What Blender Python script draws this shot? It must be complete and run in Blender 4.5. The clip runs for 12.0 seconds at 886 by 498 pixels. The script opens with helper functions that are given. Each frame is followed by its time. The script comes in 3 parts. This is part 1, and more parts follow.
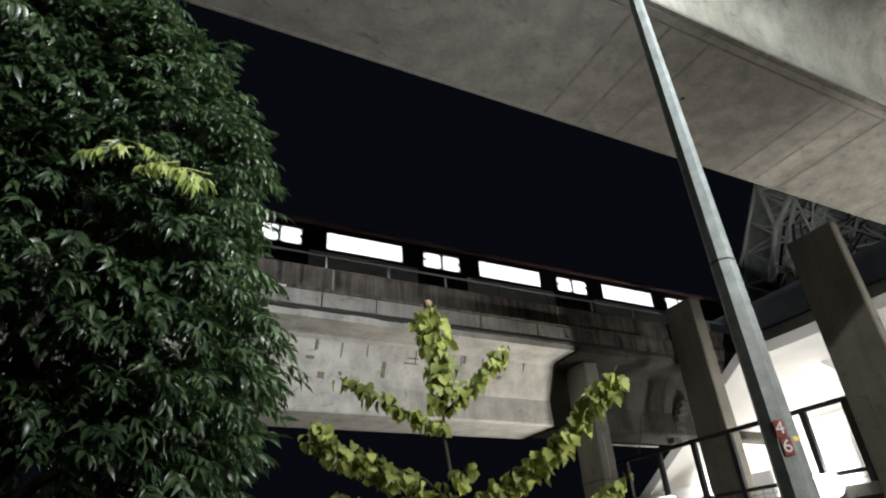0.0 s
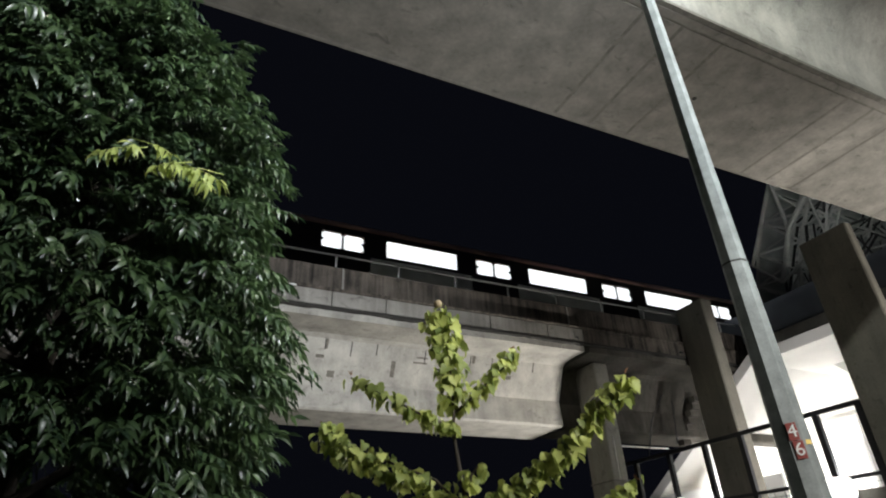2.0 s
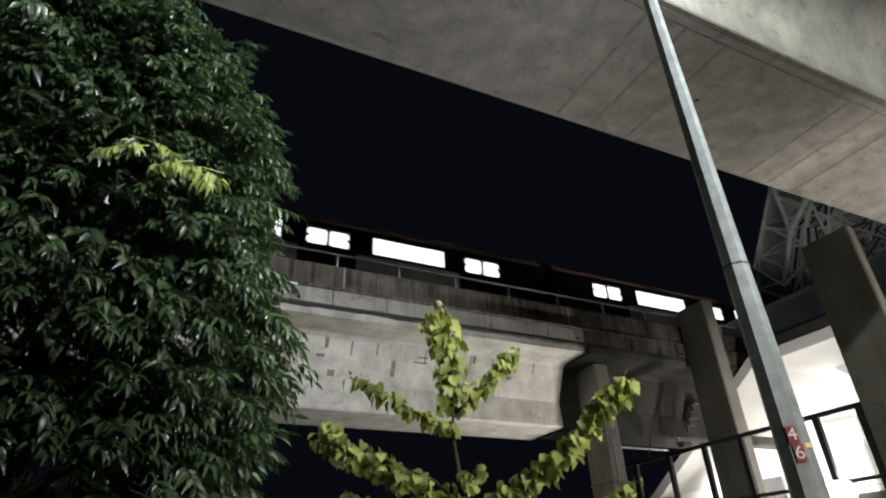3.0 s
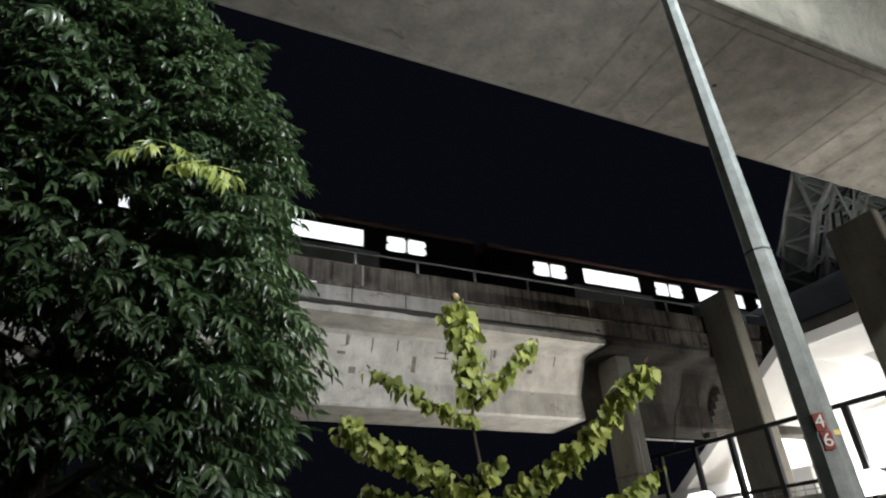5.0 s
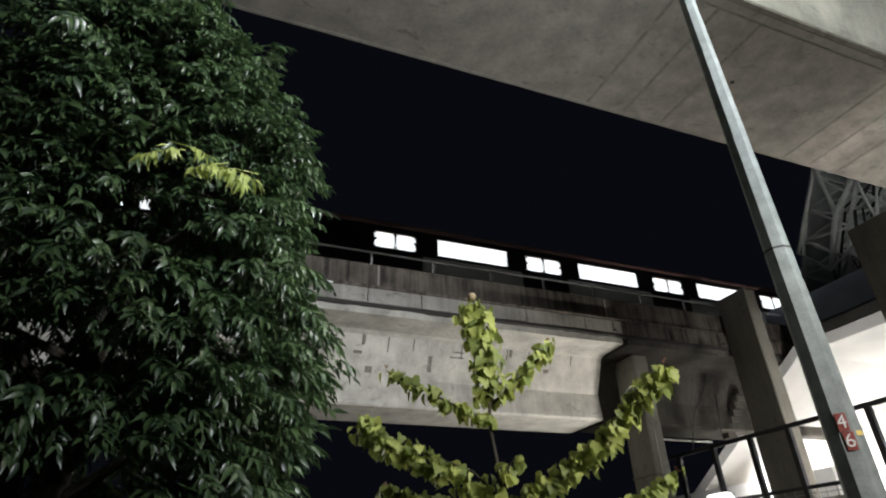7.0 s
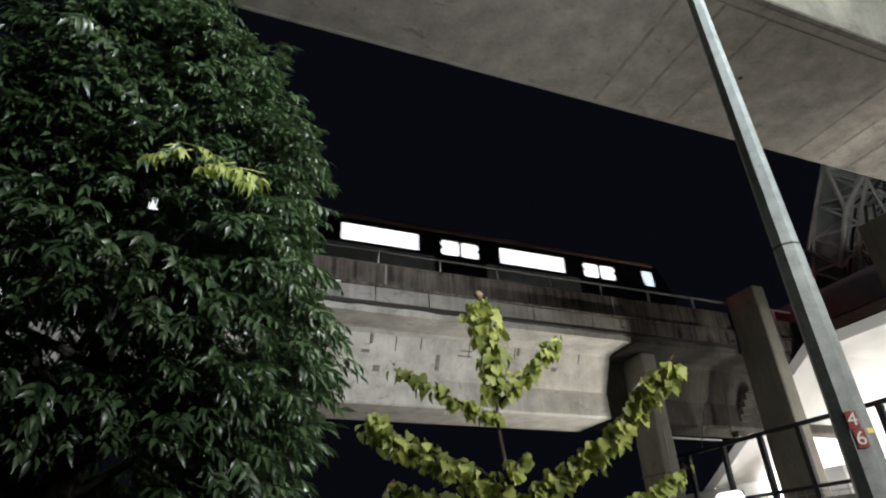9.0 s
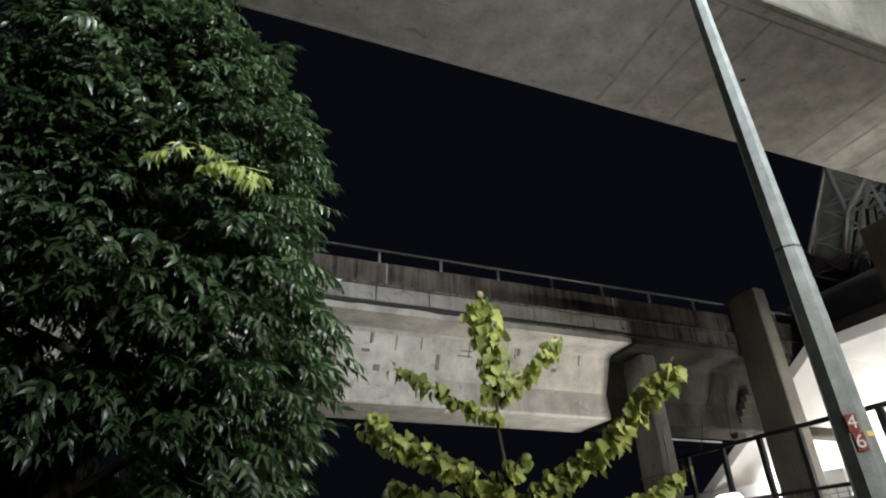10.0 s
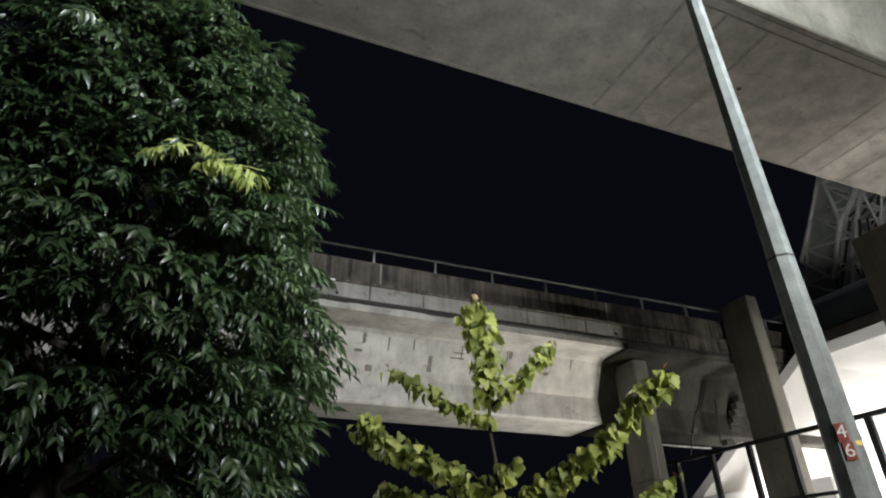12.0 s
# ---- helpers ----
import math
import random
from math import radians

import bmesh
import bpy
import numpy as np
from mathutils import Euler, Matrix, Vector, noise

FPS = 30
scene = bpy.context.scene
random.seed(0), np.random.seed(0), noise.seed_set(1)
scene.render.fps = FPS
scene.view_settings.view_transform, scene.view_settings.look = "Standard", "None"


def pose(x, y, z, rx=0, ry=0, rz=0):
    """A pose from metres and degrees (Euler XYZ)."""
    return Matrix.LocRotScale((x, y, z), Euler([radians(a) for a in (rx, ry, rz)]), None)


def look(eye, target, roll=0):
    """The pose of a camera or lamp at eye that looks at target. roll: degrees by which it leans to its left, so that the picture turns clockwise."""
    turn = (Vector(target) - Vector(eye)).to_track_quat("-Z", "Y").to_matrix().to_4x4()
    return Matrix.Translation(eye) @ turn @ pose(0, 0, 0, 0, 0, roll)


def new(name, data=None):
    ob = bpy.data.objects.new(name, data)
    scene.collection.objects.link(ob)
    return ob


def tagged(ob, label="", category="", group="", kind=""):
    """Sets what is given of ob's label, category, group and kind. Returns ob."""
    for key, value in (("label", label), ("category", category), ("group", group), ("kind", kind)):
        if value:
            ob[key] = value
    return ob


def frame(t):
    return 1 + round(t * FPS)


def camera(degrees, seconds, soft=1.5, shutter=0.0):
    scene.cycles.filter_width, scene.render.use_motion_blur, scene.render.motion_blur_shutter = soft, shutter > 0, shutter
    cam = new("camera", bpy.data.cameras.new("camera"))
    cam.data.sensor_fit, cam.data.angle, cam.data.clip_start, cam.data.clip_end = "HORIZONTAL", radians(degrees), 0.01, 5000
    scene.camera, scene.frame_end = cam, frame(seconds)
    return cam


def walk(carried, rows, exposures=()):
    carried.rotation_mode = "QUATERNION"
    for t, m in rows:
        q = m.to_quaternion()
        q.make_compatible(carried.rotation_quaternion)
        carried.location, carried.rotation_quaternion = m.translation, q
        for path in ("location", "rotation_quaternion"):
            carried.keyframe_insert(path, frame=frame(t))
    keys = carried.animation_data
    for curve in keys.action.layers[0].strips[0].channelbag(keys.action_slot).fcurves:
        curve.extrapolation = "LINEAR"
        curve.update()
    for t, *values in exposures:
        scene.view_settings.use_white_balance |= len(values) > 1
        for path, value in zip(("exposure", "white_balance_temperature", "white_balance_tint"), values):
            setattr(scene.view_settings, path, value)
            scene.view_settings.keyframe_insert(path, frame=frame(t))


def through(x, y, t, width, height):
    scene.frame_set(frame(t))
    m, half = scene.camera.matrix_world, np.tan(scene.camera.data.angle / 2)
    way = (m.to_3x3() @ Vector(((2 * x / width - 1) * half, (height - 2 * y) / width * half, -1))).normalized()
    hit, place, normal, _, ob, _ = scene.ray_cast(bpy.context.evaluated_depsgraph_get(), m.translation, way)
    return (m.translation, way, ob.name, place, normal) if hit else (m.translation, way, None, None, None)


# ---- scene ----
cam = camera(74.04, 12.0, soft=2.1, shutter=0.2)
EYE = (0.0, 0.0, 1.6)
# seconds; heading to the right of straight across the tracks, upward tilt and lean in degrees; sway of the hand in metres
AIMS = (
    (0.0, 27.67, 29.79, -3.67, -0.004, 0.010, 0.016),
    (0.5, 27.81, 29.69, -3.10, -0.017, 0.010, 0.018),
    (1.0, 27.48, 29.85, -2.81, -0.013, 0.014, 0.016),
    (1.5, 27.06, 29.92, -2.66, -0.016, 0.010, 0.015),
    (2.0, 26.60, 29.81, -2.92, -0.013, 0.006, 0.018),
    (2.5, 26.53, 29.84, -2.57, -0.012, 0.008, 0.016),
    (3.0, 26.45, 29.80, -2.43, -0.010, 0.003, 0.021),
    (5.0, 24.41, 29.47, -2.90, 0.012, 0.015, 0.009),
    (5.5, 23.77, 29.42, -2.66, 0.012, 0.005, 0.012),
    (6.0, 23.26, 29.56, -2.49, 0.007, 0.005, 0.000),
    (6.5, 22.98, 29.52, -2.40, 0.005, 0.005, 0.007),
    (7.0, 22.71, 29.49, -2.33, -0.002, 0.001, 0.004),
    (9.0, 21.91, 29.40, -2.23, 0.001, 0.002, -0.000),
    (9.5, 21.79, 29.34, -2.13, -0.001, 0.002, 0.002),
    (10.0, 21.81, 29.38, -1.76, -0.002, -0.002, -0.001),
    (10.5, 21.94, 29.45, -1.49, -0.000, 0.000, 0.000),
    (11.0, 22.23, 29.53, -1.56, -0.002, 0.005, 0.007),
    (11.5, 22.32, 29.57, -1.27, -0.006, -0.003, -0.002),
    (12.0, 22.44, 29.51, -0.92, -0.011, -0.004, 0.003),
)


def aim(yaw, tilt, lean, dx, dy, dz):
    a, b = radians(yaw), radians(tilt)
    way = Vector((math.sin(a) * math.cos(b), math.cos(a) * math.cos(b), math.sin(b)))
    eye = Vector(EYE) + Vector((dx, dy, dz))
    return look(eye, eye + way, lean)


walk(cam, [(t, aim(*rest)) for t, *rest in AIMS])

# ---- light: a night sky, a street lamp, added spots and station floodlights ----
world = bpy.data.worlds.new("night_sky")
scene.world = world
world.use_nodes = True
world.node_tree.nodes["Background"].inputs[0].default_value = (0.55, 0.62, 1.0, 1)
world.node_tree.nodes["Background"].inputs[1].default_value = 0.0046
scene.view_settings.exposure = 0.0


def lamp(name, kind, m, power, colour, size=0.3, spread=None, blend=0.4):
    data = bpy.data.lights.new(name, kind)
    data.energy, data.color = power, colour
    if kind == "AREA":
        data.shape, data.size, data.size_y = "RECTANGLE", size, size * 0.5
    else:
        data.shadow_soft_size = size
    if kind == "SPOT":
        data.spot_size, data.spot_blend = radians(spread), blend
    ob = new(name, data)
    ob.matrix_basis = m
    return ob


# one unseen street lamp behind the viewer; the spots after it are added fill
lamp("street_light", "SPOT", look((5.5, -5.0, 8.5), (2.5, 4.3, 7.4)), 11500, (0.95, 1.0, 1.03), 0.3, 70, 1.0)
# unseen spot added to brighten the sapling and the pole
lamp("sapling_fill", "SPOT", look((4.0, -3.4, 3.4), (3.1, 3.5, 3.0)), 1900, (1.0, 0.98, 0.94), 0.4, 42, 0.5)
# lamp added above the bare pole to brighten the tree's right side
lamp("tree_fill", "SPOT", look((4.2, 3.3, 8.7), (-0.4, 4.9, 5.0)), 420, (1.0, 0.98, 0.86), 0.2, 62, 0.8)
# unseen spot added to even out the soffit beyond the floodlight's cut-off
lamp("soffit_fill", "SPOT", look((16.4, 3.2, 0.9), (16.2, 5.4, 9.55)), 3900, (1.0, 0.97, 0.90), 0.3, 68, 0.75)
# narrow spot added to brighten one face of the far roof column
lamp("column_fill", "SPOT", look((19.2, 2.0, 7.4), (17.75, 13.75, 7.4)), 1000, (0.97, 1.0, 0.93), 0.15, 24, 0.5)
# unseen spot added to brighten the overhead girder's web
lamp("web_fill", "SPOT", look((7.0, -1.2, 12.6), (8.8, 4.0, 9.7)), 2000, (0.95, 1.0, 0.93), 0.15, 90, 0.7)
# unseen floodlight assumed beside the pier, turned along the lit span; its cone edge leaves the next span dark
lamp("viaduct_floodlight", "SPOT", look((12.93, 13.0, 0.4), (2.5, 13.0, 0.4)), 3000, (1.0, 0.96, 0.89), 0.15, 178, 0.04)
# concourse and platform lighting
lamp("concourse_light", "AREA", look((23.5, 11.0, 4.6), (26.0, 12.0, 6.5)), 80, (1.0, 0.98, 0.93), 2.0)
lamp("stair_light", "AREA", look((23.6, 15.6, 4.4), (26.0, 15.4, 5.6)), 190, (1.0, 0.98, 0.93), 1.6)
lamp("stair_foot_light", "AREA", look((22.6, 18.6, 3.6), (24.5, 18.6, 5.0)), 260, (1.0, 0.98, 0.93), 0.8)
# beams of the two floodlights on the walkway
lamp("floodlight_beam", "AREA", look((17.3, 10.4, 3.62), (19.0, 12.8, 6.6)), 220, (1.0, 0.98, 0.95), 0.5)
lamp("floodlight_beam", "AREA", look((19.0, 17.0, 3.7), (22.0, 18.0, 6.0)), 70, (1.0, 0.98, 0.95), 0.5)
lamp("platform_light", "AREA", look((22.6, 5.0, 11.0), (28.0, 13.5, 16.0)), 4800, (0.97, 1.0, 0.92), 5.0)


# ---- materials ----
def material(name, colour, rough=0.6, metal=0.0, spread=0.25, scale=3.0, bump=0.1, fine=40.0, streak=0.0, spec=0.5, per_piece=0.0, marks=0.0):
    """Noise at two scales, optional vertical dirt streaks, optional change from piece to piece."""
    mat = bpy.data.materials.new(name)
    mat.use_nodes = True
    nt = mat.node_tree
    n, l = nt.nodes, nt.links
    bsdf = n["Principled BSDF"]
    co = n.new("ShaderNodeTexCoord")
    geo = n.new("ShaderNodeNewGeometry")
    big = n.new("ShaderNodeTexNoise")
    big.inputs["Scale"].default_value, big.inputs["Detail"].default_value = scale, 6
    small = n.new("ShaderNodeTexNoise")
    small.inputs["Scale"].default_value, small.inputs["Detail"].default_value = fine, 4
    l.new(geo.outputs["Position"] if per_piece == 0 and streak >= 0 else co.outputs["Object"], big.inputs["Vector"])
    l.new(co.outputs["Object"], small.inputs["Vector"])
    mix = n.new("ShaderNodeMath")
    mix.operation = "MULTIPLY_ADD"
    mix.inputs[1].default_value = 0.45
    l.new(small.outputs["Fac"], mix.inputs[0])
    l.new(big.outputs["Fac"], mix.inputs[2])
    value = mix.outputs[0]
    if streak > 0:
        mp = n.new("ShaderNodeMapping")
        mp.inputs["Scale"].default_value = (4.0, 4.0, 0.22)
        l.new(geo.outputs["Position"], mp.inputs["Vector"])
        st = n.new("ShaderNodeTexNoise")
        st.inputs["Scale"].default_value, st.inputs["Detail"].default_value = 2.0, 8
        l.new(mp.outputs[0], st.inputs["Vector"])
        m2 = n.new("ShaderNodeMath")
        m2.operation = "MULTIPLY_ADD"
        m2.inputs[1].default_value = streak
        l.new(st.outputs["Fac"], m2.inputs[0])
        l.new(value, m2.inputs[2])
        m3 = n.new("ShaderNodeMath")
        m3.operation = "SUBTRACT"
        l.new(m2.outputs[0], m3.inputs[0])
        m3.inputs[1].default_value = streak * 0.5
        value = m3.outputs[0]
    ramp = n.new("ShaderNodeValToRGB")
    lo, hi = 1 - spread, 1 + spread
    ramp.color_ramp.elements[0].position, ramp.color_ramp.elements[1].position = 0.42, 1.02
    ramp.color_ramp.elements[0].color = (*[c * lo for c in colour], 1)
    ramp.color_ramp.elements[1].color = (*[min(c * hi, 0.95) for c in colour], 1)
    l.new(value, ramp.inputs[0])
    out = ramp.outputs[0]
    if marks:
        mm = n.new("ShaderNodeMapping")
        mm.inputs["Scale"].default_value = (0.9, 1.6, 1.3)
        l.new(geo.outputs["Position"], mm.inputs["Vector"])
        sp = n.new("ShaderNodeTexNoise")
        sp.inputs["Scale"].default_value, sp.inputs["Detail"].default_value = 2.6, 9
        sp.inputs["Roughness"].default_value, sp.inputs["Distortion"].default_value = 0.68, 0.6
        l.new(mm.outputs[0], sp.inputs["Vector"])
        cr = n.new("ShaderNodeValToRGB")
        cr.color_ramp.elements[0].position, cr.color_ramp.elements[1].position = 0.57, 0.68
        cr.color_ramp.elements[0].color, cr.color_ramp.elements[1].color = (1, 1, 1, 1), (1 - marks, 1 - marks, 1 - marks, 1)
        l.new(sp.outputs["Fac"], cr.inputs[0])
        mu = n.new("ShaderNodeMix")
        mu.data_type, mu.blend_type = "RGBA", "MULTIPLY"
        mu.inputs[0].default_value = 1.0
        l.new(out, mu.inputs[6])
        l.new(cr.outputs[0], mu.inputs[7])
        out = mu.outputs[2]
    if per_piece:
        info = n.new("ShaderNodeObjectInfo")
        rng = n.new("ShaderNodeMapRange")
        rng.inputs["To Min"].default_value, rng.inputs["To Max"].default_value = 1 - per_piece, 1 + per_piece
        l.new(info.outputs["Random"], rng.inputs["Value"])
        hsv = n.new("ShaderNodeHueSaturation")
        l.new(rng.outputs[0], hsv.inputs["Value"])
        l.new(out, hsv.inputs["Color"])
        out = hsv.outputs[0]
    l.new(out, bsdf.inputs["Base Color"])
    bsdf.inputs["Roughness"].default_value, bsdf.inputs["Metallic"].default_value = rough, metal
    bsdf.inputs["Specular IOR Level"].default_value = spec
    if bump:
        bm = n.new("ShaderNodeBump")
        bm.inputs["Strength"].default_value, bm.inputs["Distance"].default_value = bump, 0.02
        l.new(mix.outputs[0], bm.inputs["Height"])
        l.new(bm.outputs[0], bsdf.inputs["Normal"])
    return mat


def glow(name, colour, strength):
    mat = bpy.data.materials.new(name)
    mat.use_nodes = True
    b = mat.node_tree.nodes["Principled BSDF"]
    b.inputs["Base Color"].default_value = (0.8, 0.8, 0.8, 1)
    b.inputs["Emission Color"].default_value = (*colour, 1)
    b.inputs["Emission Strength"].default_value = strength
    return mat


def leaf_material(name, dark, light, rough, through, per_object, gloss=0.5):
    mat = bpy.data.materials.new(name)
    mat.use_nodes = True
    n, l = mat.node_tree.nodes, mat.node_tree.links
    b = n["Principled BSDF"]
    if per_object:
        src = n.new("ShaderNodeObjectInfo").outputs["Random"]
    else:
        src = n.new("ShaderNodeNewGeometry").outputs["Random Per Island"]
    noise_node = n.new("ShaderNodeTexNoise")
    noise_node.inputs["Scale"].default_value = 30
    co = n.new("ShaderNodeTexCoord")
    l.new(co.outputs["Object"], noise_node.inputs["Vector"])
    m = n.new("ShaderNodeMath")
    m.operation = "MULTIPLY_ADD"
    m.inputs[1].default_value = 0.35
    l.new(noise_node.outputs["Fac"], m.inputs[0])
    l.new(src, m.inputs[2])
    ramp = n.new("ShaderNodeValToRGB")
    ramp.color_ramp.elements[0].position, ramp.color_ramp.elements[1].position = 0.15, 1.2
    ramp.color_ramp.elements[0].color, ramp.color_ramp.elements[1].color = (*dark, 1), (*light, 1)
    l.new(m.outputs[0], ramp.inputs[0])
    l.new(ramp.outputs[0], b.inputs["Base Color"])
    b.inputs["Roughness"].default_value = rough
    b.inputs["Specular IOR Level"].default_value = gloss
    tr = n.new("ShaderNodeBsdfTranslucent")
    l.new(ramp.outputs[0], tr.inputs["Color"])
    mx = n.new("ShaderNodeMixShader")
    mx.inputs[0].default_value = through
    l.new(b.outputs[0], mx.inputs[1])
    l.new(tr.outputs[0], mx.inputs[2])
    l.new(mx.outputs[0], n["Material Output"].inputs["Surface"])
    return mat


CONCRETE = material("weathered_concrete", (0.38, 0.365, 0.335), 0.85, spread=0.34, scale=1.6, bump=0.15, fine=25, streak=0.35, marks=0.35)
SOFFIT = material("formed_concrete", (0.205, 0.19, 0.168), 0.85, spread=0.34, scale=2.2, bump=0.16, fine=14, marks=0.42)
# mould-stained concrete; its darkness also paints shade on the farther edge blocks
STAINED_SHADED = material("mould_stained_shaded_concrete", (0.082, 0.069, 0.058), 0.9, spread=0.85, scale=1.2, bump=0.2, fine=20, streak=1.1)
FASCIA = material("streaked_concrete", (0.27, 0.255, 0.235), 0.88, spread=0.5, scale=1.0, bump=0.15, fine=25, streak=0.5, marks=0.5)
COLUMN = material("dull_column_concrete", (0.33, 0.315, 0.285), 0.85, spread=0.25, scale=0.8, bump=0.15, fine=22, streak=0.4, marks=0.35)
DARK_BROWN = material("dark_brown_concrete", (0.19, 0.176, 0.148), 0.88, spread=0.3, scale=0.9, bump=0.15, fine=22, streak=0.5, marks=0.35)
# streaked concrete with the shade of the unlit span put into its colour
SHADED_CONCRETE = material("shade_darkened_concrete", (0.068, 0.061, 0.053), 0.9, spread=0.5, scale=1.1, bump=0.18, fine=22, streak=0.7, marks=0.4)
JOINT = material("black_joint_filler", (0.03, 0.028, 0.026), 0.9, spread=0.3, bump=0)
GALVANISED = material("galvanised_steel", (0.175, 0.190, 0.182), 0.62, 0.0, spread=0.36, scale=7, bump=0.06, fine=60, streak=0.3)
RAIL_STEEL = material("grey_rail_steel", (0.35, 0.36, 0.36), 0.5, 0.4, spread=0.2, scale=5)
DARK_STEEL = material("dark_painted_steel", (0.035, 0.035, 0.04), 0.5, 0.2, spread=0.3, scale=5)
WHITE_PANEL = material("white_cladding", (0.78, 0.77, 0.75), 0.5, spread=0.06, scale=1.0, bump=0.03)
TRUSS = material("grey_truss_paint", (0.46, 0.46, 0.46), 0.5, 0.2, spread=0.15, scale=2)
ROOF_SKIN = material("roof_sheeting", (0.36, 0.37, 0.38), 0.6, 0.0, spread=0.2, scale=2)
SLATE = material("slate_blue_cladding", (0.10, 0.115, 0.14), 0.5, 0.1, spread=0.2, scale=1.5)
TRAIN_BLACK = material("black_train_paint", (0.012, 0.011, 0.012), 0.3, 0.0, spread=0.2, scale=2, bump=0)
TRAIN_RED = material("dark_red_train_paint", (0.40, 0.24, 0.22), 0.35, 0.0, spread=0.2, scale=2, bump=0)
TRAIN_GREY = material("grey_skirt_paint", (0.58, 0.62, 0.62), 0.5, 0.1, spread=0.2, scale=2)
TRAIN_LIT = glow("lit_carriage_window", (0.93, 0.97, 1.0), 1.5)
CAB_LIT = glow("lit_cab_window", (0.72, 0.87, 1.0), 1.2)
TAIL_RED = glow("red_tail_light", (1.0, 0.03, 0.03), 85)
FLOOD_GLOW = glow("floodlight_glare", (1.0, 0.98, 0.95), 4)
PLATE_RED = material("red_enamel_plate", (0.26, 0.07, 0.06), 0.4, spread=0.15, scale=10, bump=0)
PLATE_WHITE = material("white_enamel", (0.75, 0.75, 0.72), 0.4, spread=0.05, bump=0)
PLATE_YELLOW = material("yellow_tag", (0.6, 0.42, 0.06), 0.5, spread=0.1, bump=0)
# mortar patches and dirty joints; also shade painted along the chamfer strip
MORTAR_SHADE = material("dark_mortar_and_shade", (0.15, 0.138, 0.12), 0.9, spread=0.4, scale=6)
BUD = material("pale_bud", (0.35, 0.27, 0.16), 0.7, spread=0.2, scale=20)
BARK = material("brown_bark", (0.05, 0.04, 0.03), 0.9, spread=0.4, scale=12, bump=0.4)
LEAF_TREE = leaf_material("glossy_dark_leaf", (0.020, 0.042, 0.022), (0.080, 0.132, 0.050), 0.37, 0.25, False, 1.0)
LEAF_YOUNG = leaf_material("young_yellow_leaf", (0.32, 0.40, 0.10), (0.60, 0.68, 0.22), 0.4, 0.3, False)
LEAF_HEART = leaf_material("yellow_green_heart_leaf", (0.16, 0.21, 0.055), (0.53, 0.58, 0.17), 0.55, 0.36, True)
LEAF_HEART_MANY = leaf_material("yellow_green_foliage", (0.16, 0.21, 0.055), (0.53, 0.58, 0.17), 0.55, 0.36, False)
LEAF_TIP = leaf_material("reddish_young_leaf", (0.12, 0.05, 0.03), (0.25, 0.14, 0.08), 0.5, 0.2, True)
GROUND = material("rough_grass_and_soil", (0.045, 0.05, 0.03), 0.95, spread=0.4, scale=0.8, bump=0.3)
PAVING = material("grey_paving", (0.16, 0.155, 0.15), 0.9, spread=0.2, scale=1.2, bump=0.2)


# ---- mesh helpers ----
def finish(name, bm, mat, parent=None, label="", smooth=False):
    me = bpy.data.meshes.new(name)
    bmesh.ops.recalc_face_normals(bm, faces=bm.faces[:])
    bm.to_mesh(me)
    bm.free()
    me.materials.append(mat)
    if smooth:
        me.polygons.foreach_set("use_smooth", [True] * len(me.polygons))
    ob = new(name, me)
    ob.parent = parent
    if label:
        tagged(ob, label)
    return ob


def part(name, bm, mat, parent, label="", smooth=False):
    return finish(name, bm, mat, parent, label, smooth)


def piece(name, me, parent, m):
    ob = new(name, me)
    ob.parent = parent
    ob.matrix_basis = m
    return ob


def thing(name, label, category, group="", kind="", at=(0, 0, 0)):
    ob = new(name)
    ob.location = at
    return tagged(ob, label, category, group, kind)


def box(bm, lo, hi, bevel=0.0):
    r = bmesh.ops.create_cube(bm, size=1)
    lo, hi = Vector(lo), Vector(hi)
    for v in r["verts"]:
        v.co = Vector([lo[i] + (v.co[i] + 0.5) * (hi[i] - lo[i]) for i in range(3)])
    if bevel:
        edges = list({e for v in r["verts"] for e in v.link_edges})
        bmesh.ops.bevel(bm, geom=edges, offset=bevel, segments=2, affect="EDGES", profile=0.6)
    return bm


def boxed(lo, hi, bevel=0.0):
    return box(bmesh.new(), lo, hi, bevel)


def extrude_x(section, x0, x1, steps=1):
    """A closed outline of (y, z) swept from x0 to x1."""
    bm = bmesh.new()
    rings = []
    for i in range(steps + 1):
        x = x0 + (x1 - x0) * i / steps
        rings.append([bm.verts.new((x, y, z)) for y, z in section])
    k = len(section)
    for a, b in zip(rings, rings[1:]):
        for i in range(k):
            bm.faces.new((a[i], a[(i + 1) % k], b[(i + 1) % k], b[i]))
    bm.faces.new(rings[0][::-1])
    bm.faces.new(rings[-1])
    return bm


def tube(bm, path, radii, sides=8):
    """A tapering tube through the points of path."""
    rings = []
    path = [Vector(p) for p in path]
    for i, p in enumerate(path):
        d = (path[min(i + 1, len(path) - 1)] - path[max(i - 1, 0)]).normalized()
        a = d.orthogonal().normalized() if abs(d.z) < 0.95 else Vector((1, 0, 0)).cross(d).normalized()
        b = d.cross(a)
        r = radii[i] if hasattr(radii, "__len__") else radii
        rings.append([bm.verts.new(p + r * (math.cos(2 * math.pi * k / sides) * a + math.sin(2 * math.pi * k / sides) * b)) for k in range(sides)])
    for a, b in zip(rings, rings[1:]):
        for k in range(sides):
            bm.faces.new((a[k], a[(k + 1) % sides], b[(k + 1) % sides], b[k]))
    bm.faces.new(rings[0][::-1])
    bm.faces.new(rings[-1])
    return bm


# ---- ground ----
tagged(finish("ground", boxed((-400, -400, -0.5), (400, 400, 0)), GROUND), "dark rough ground under the viaducts at night", "ground", kind="structure")
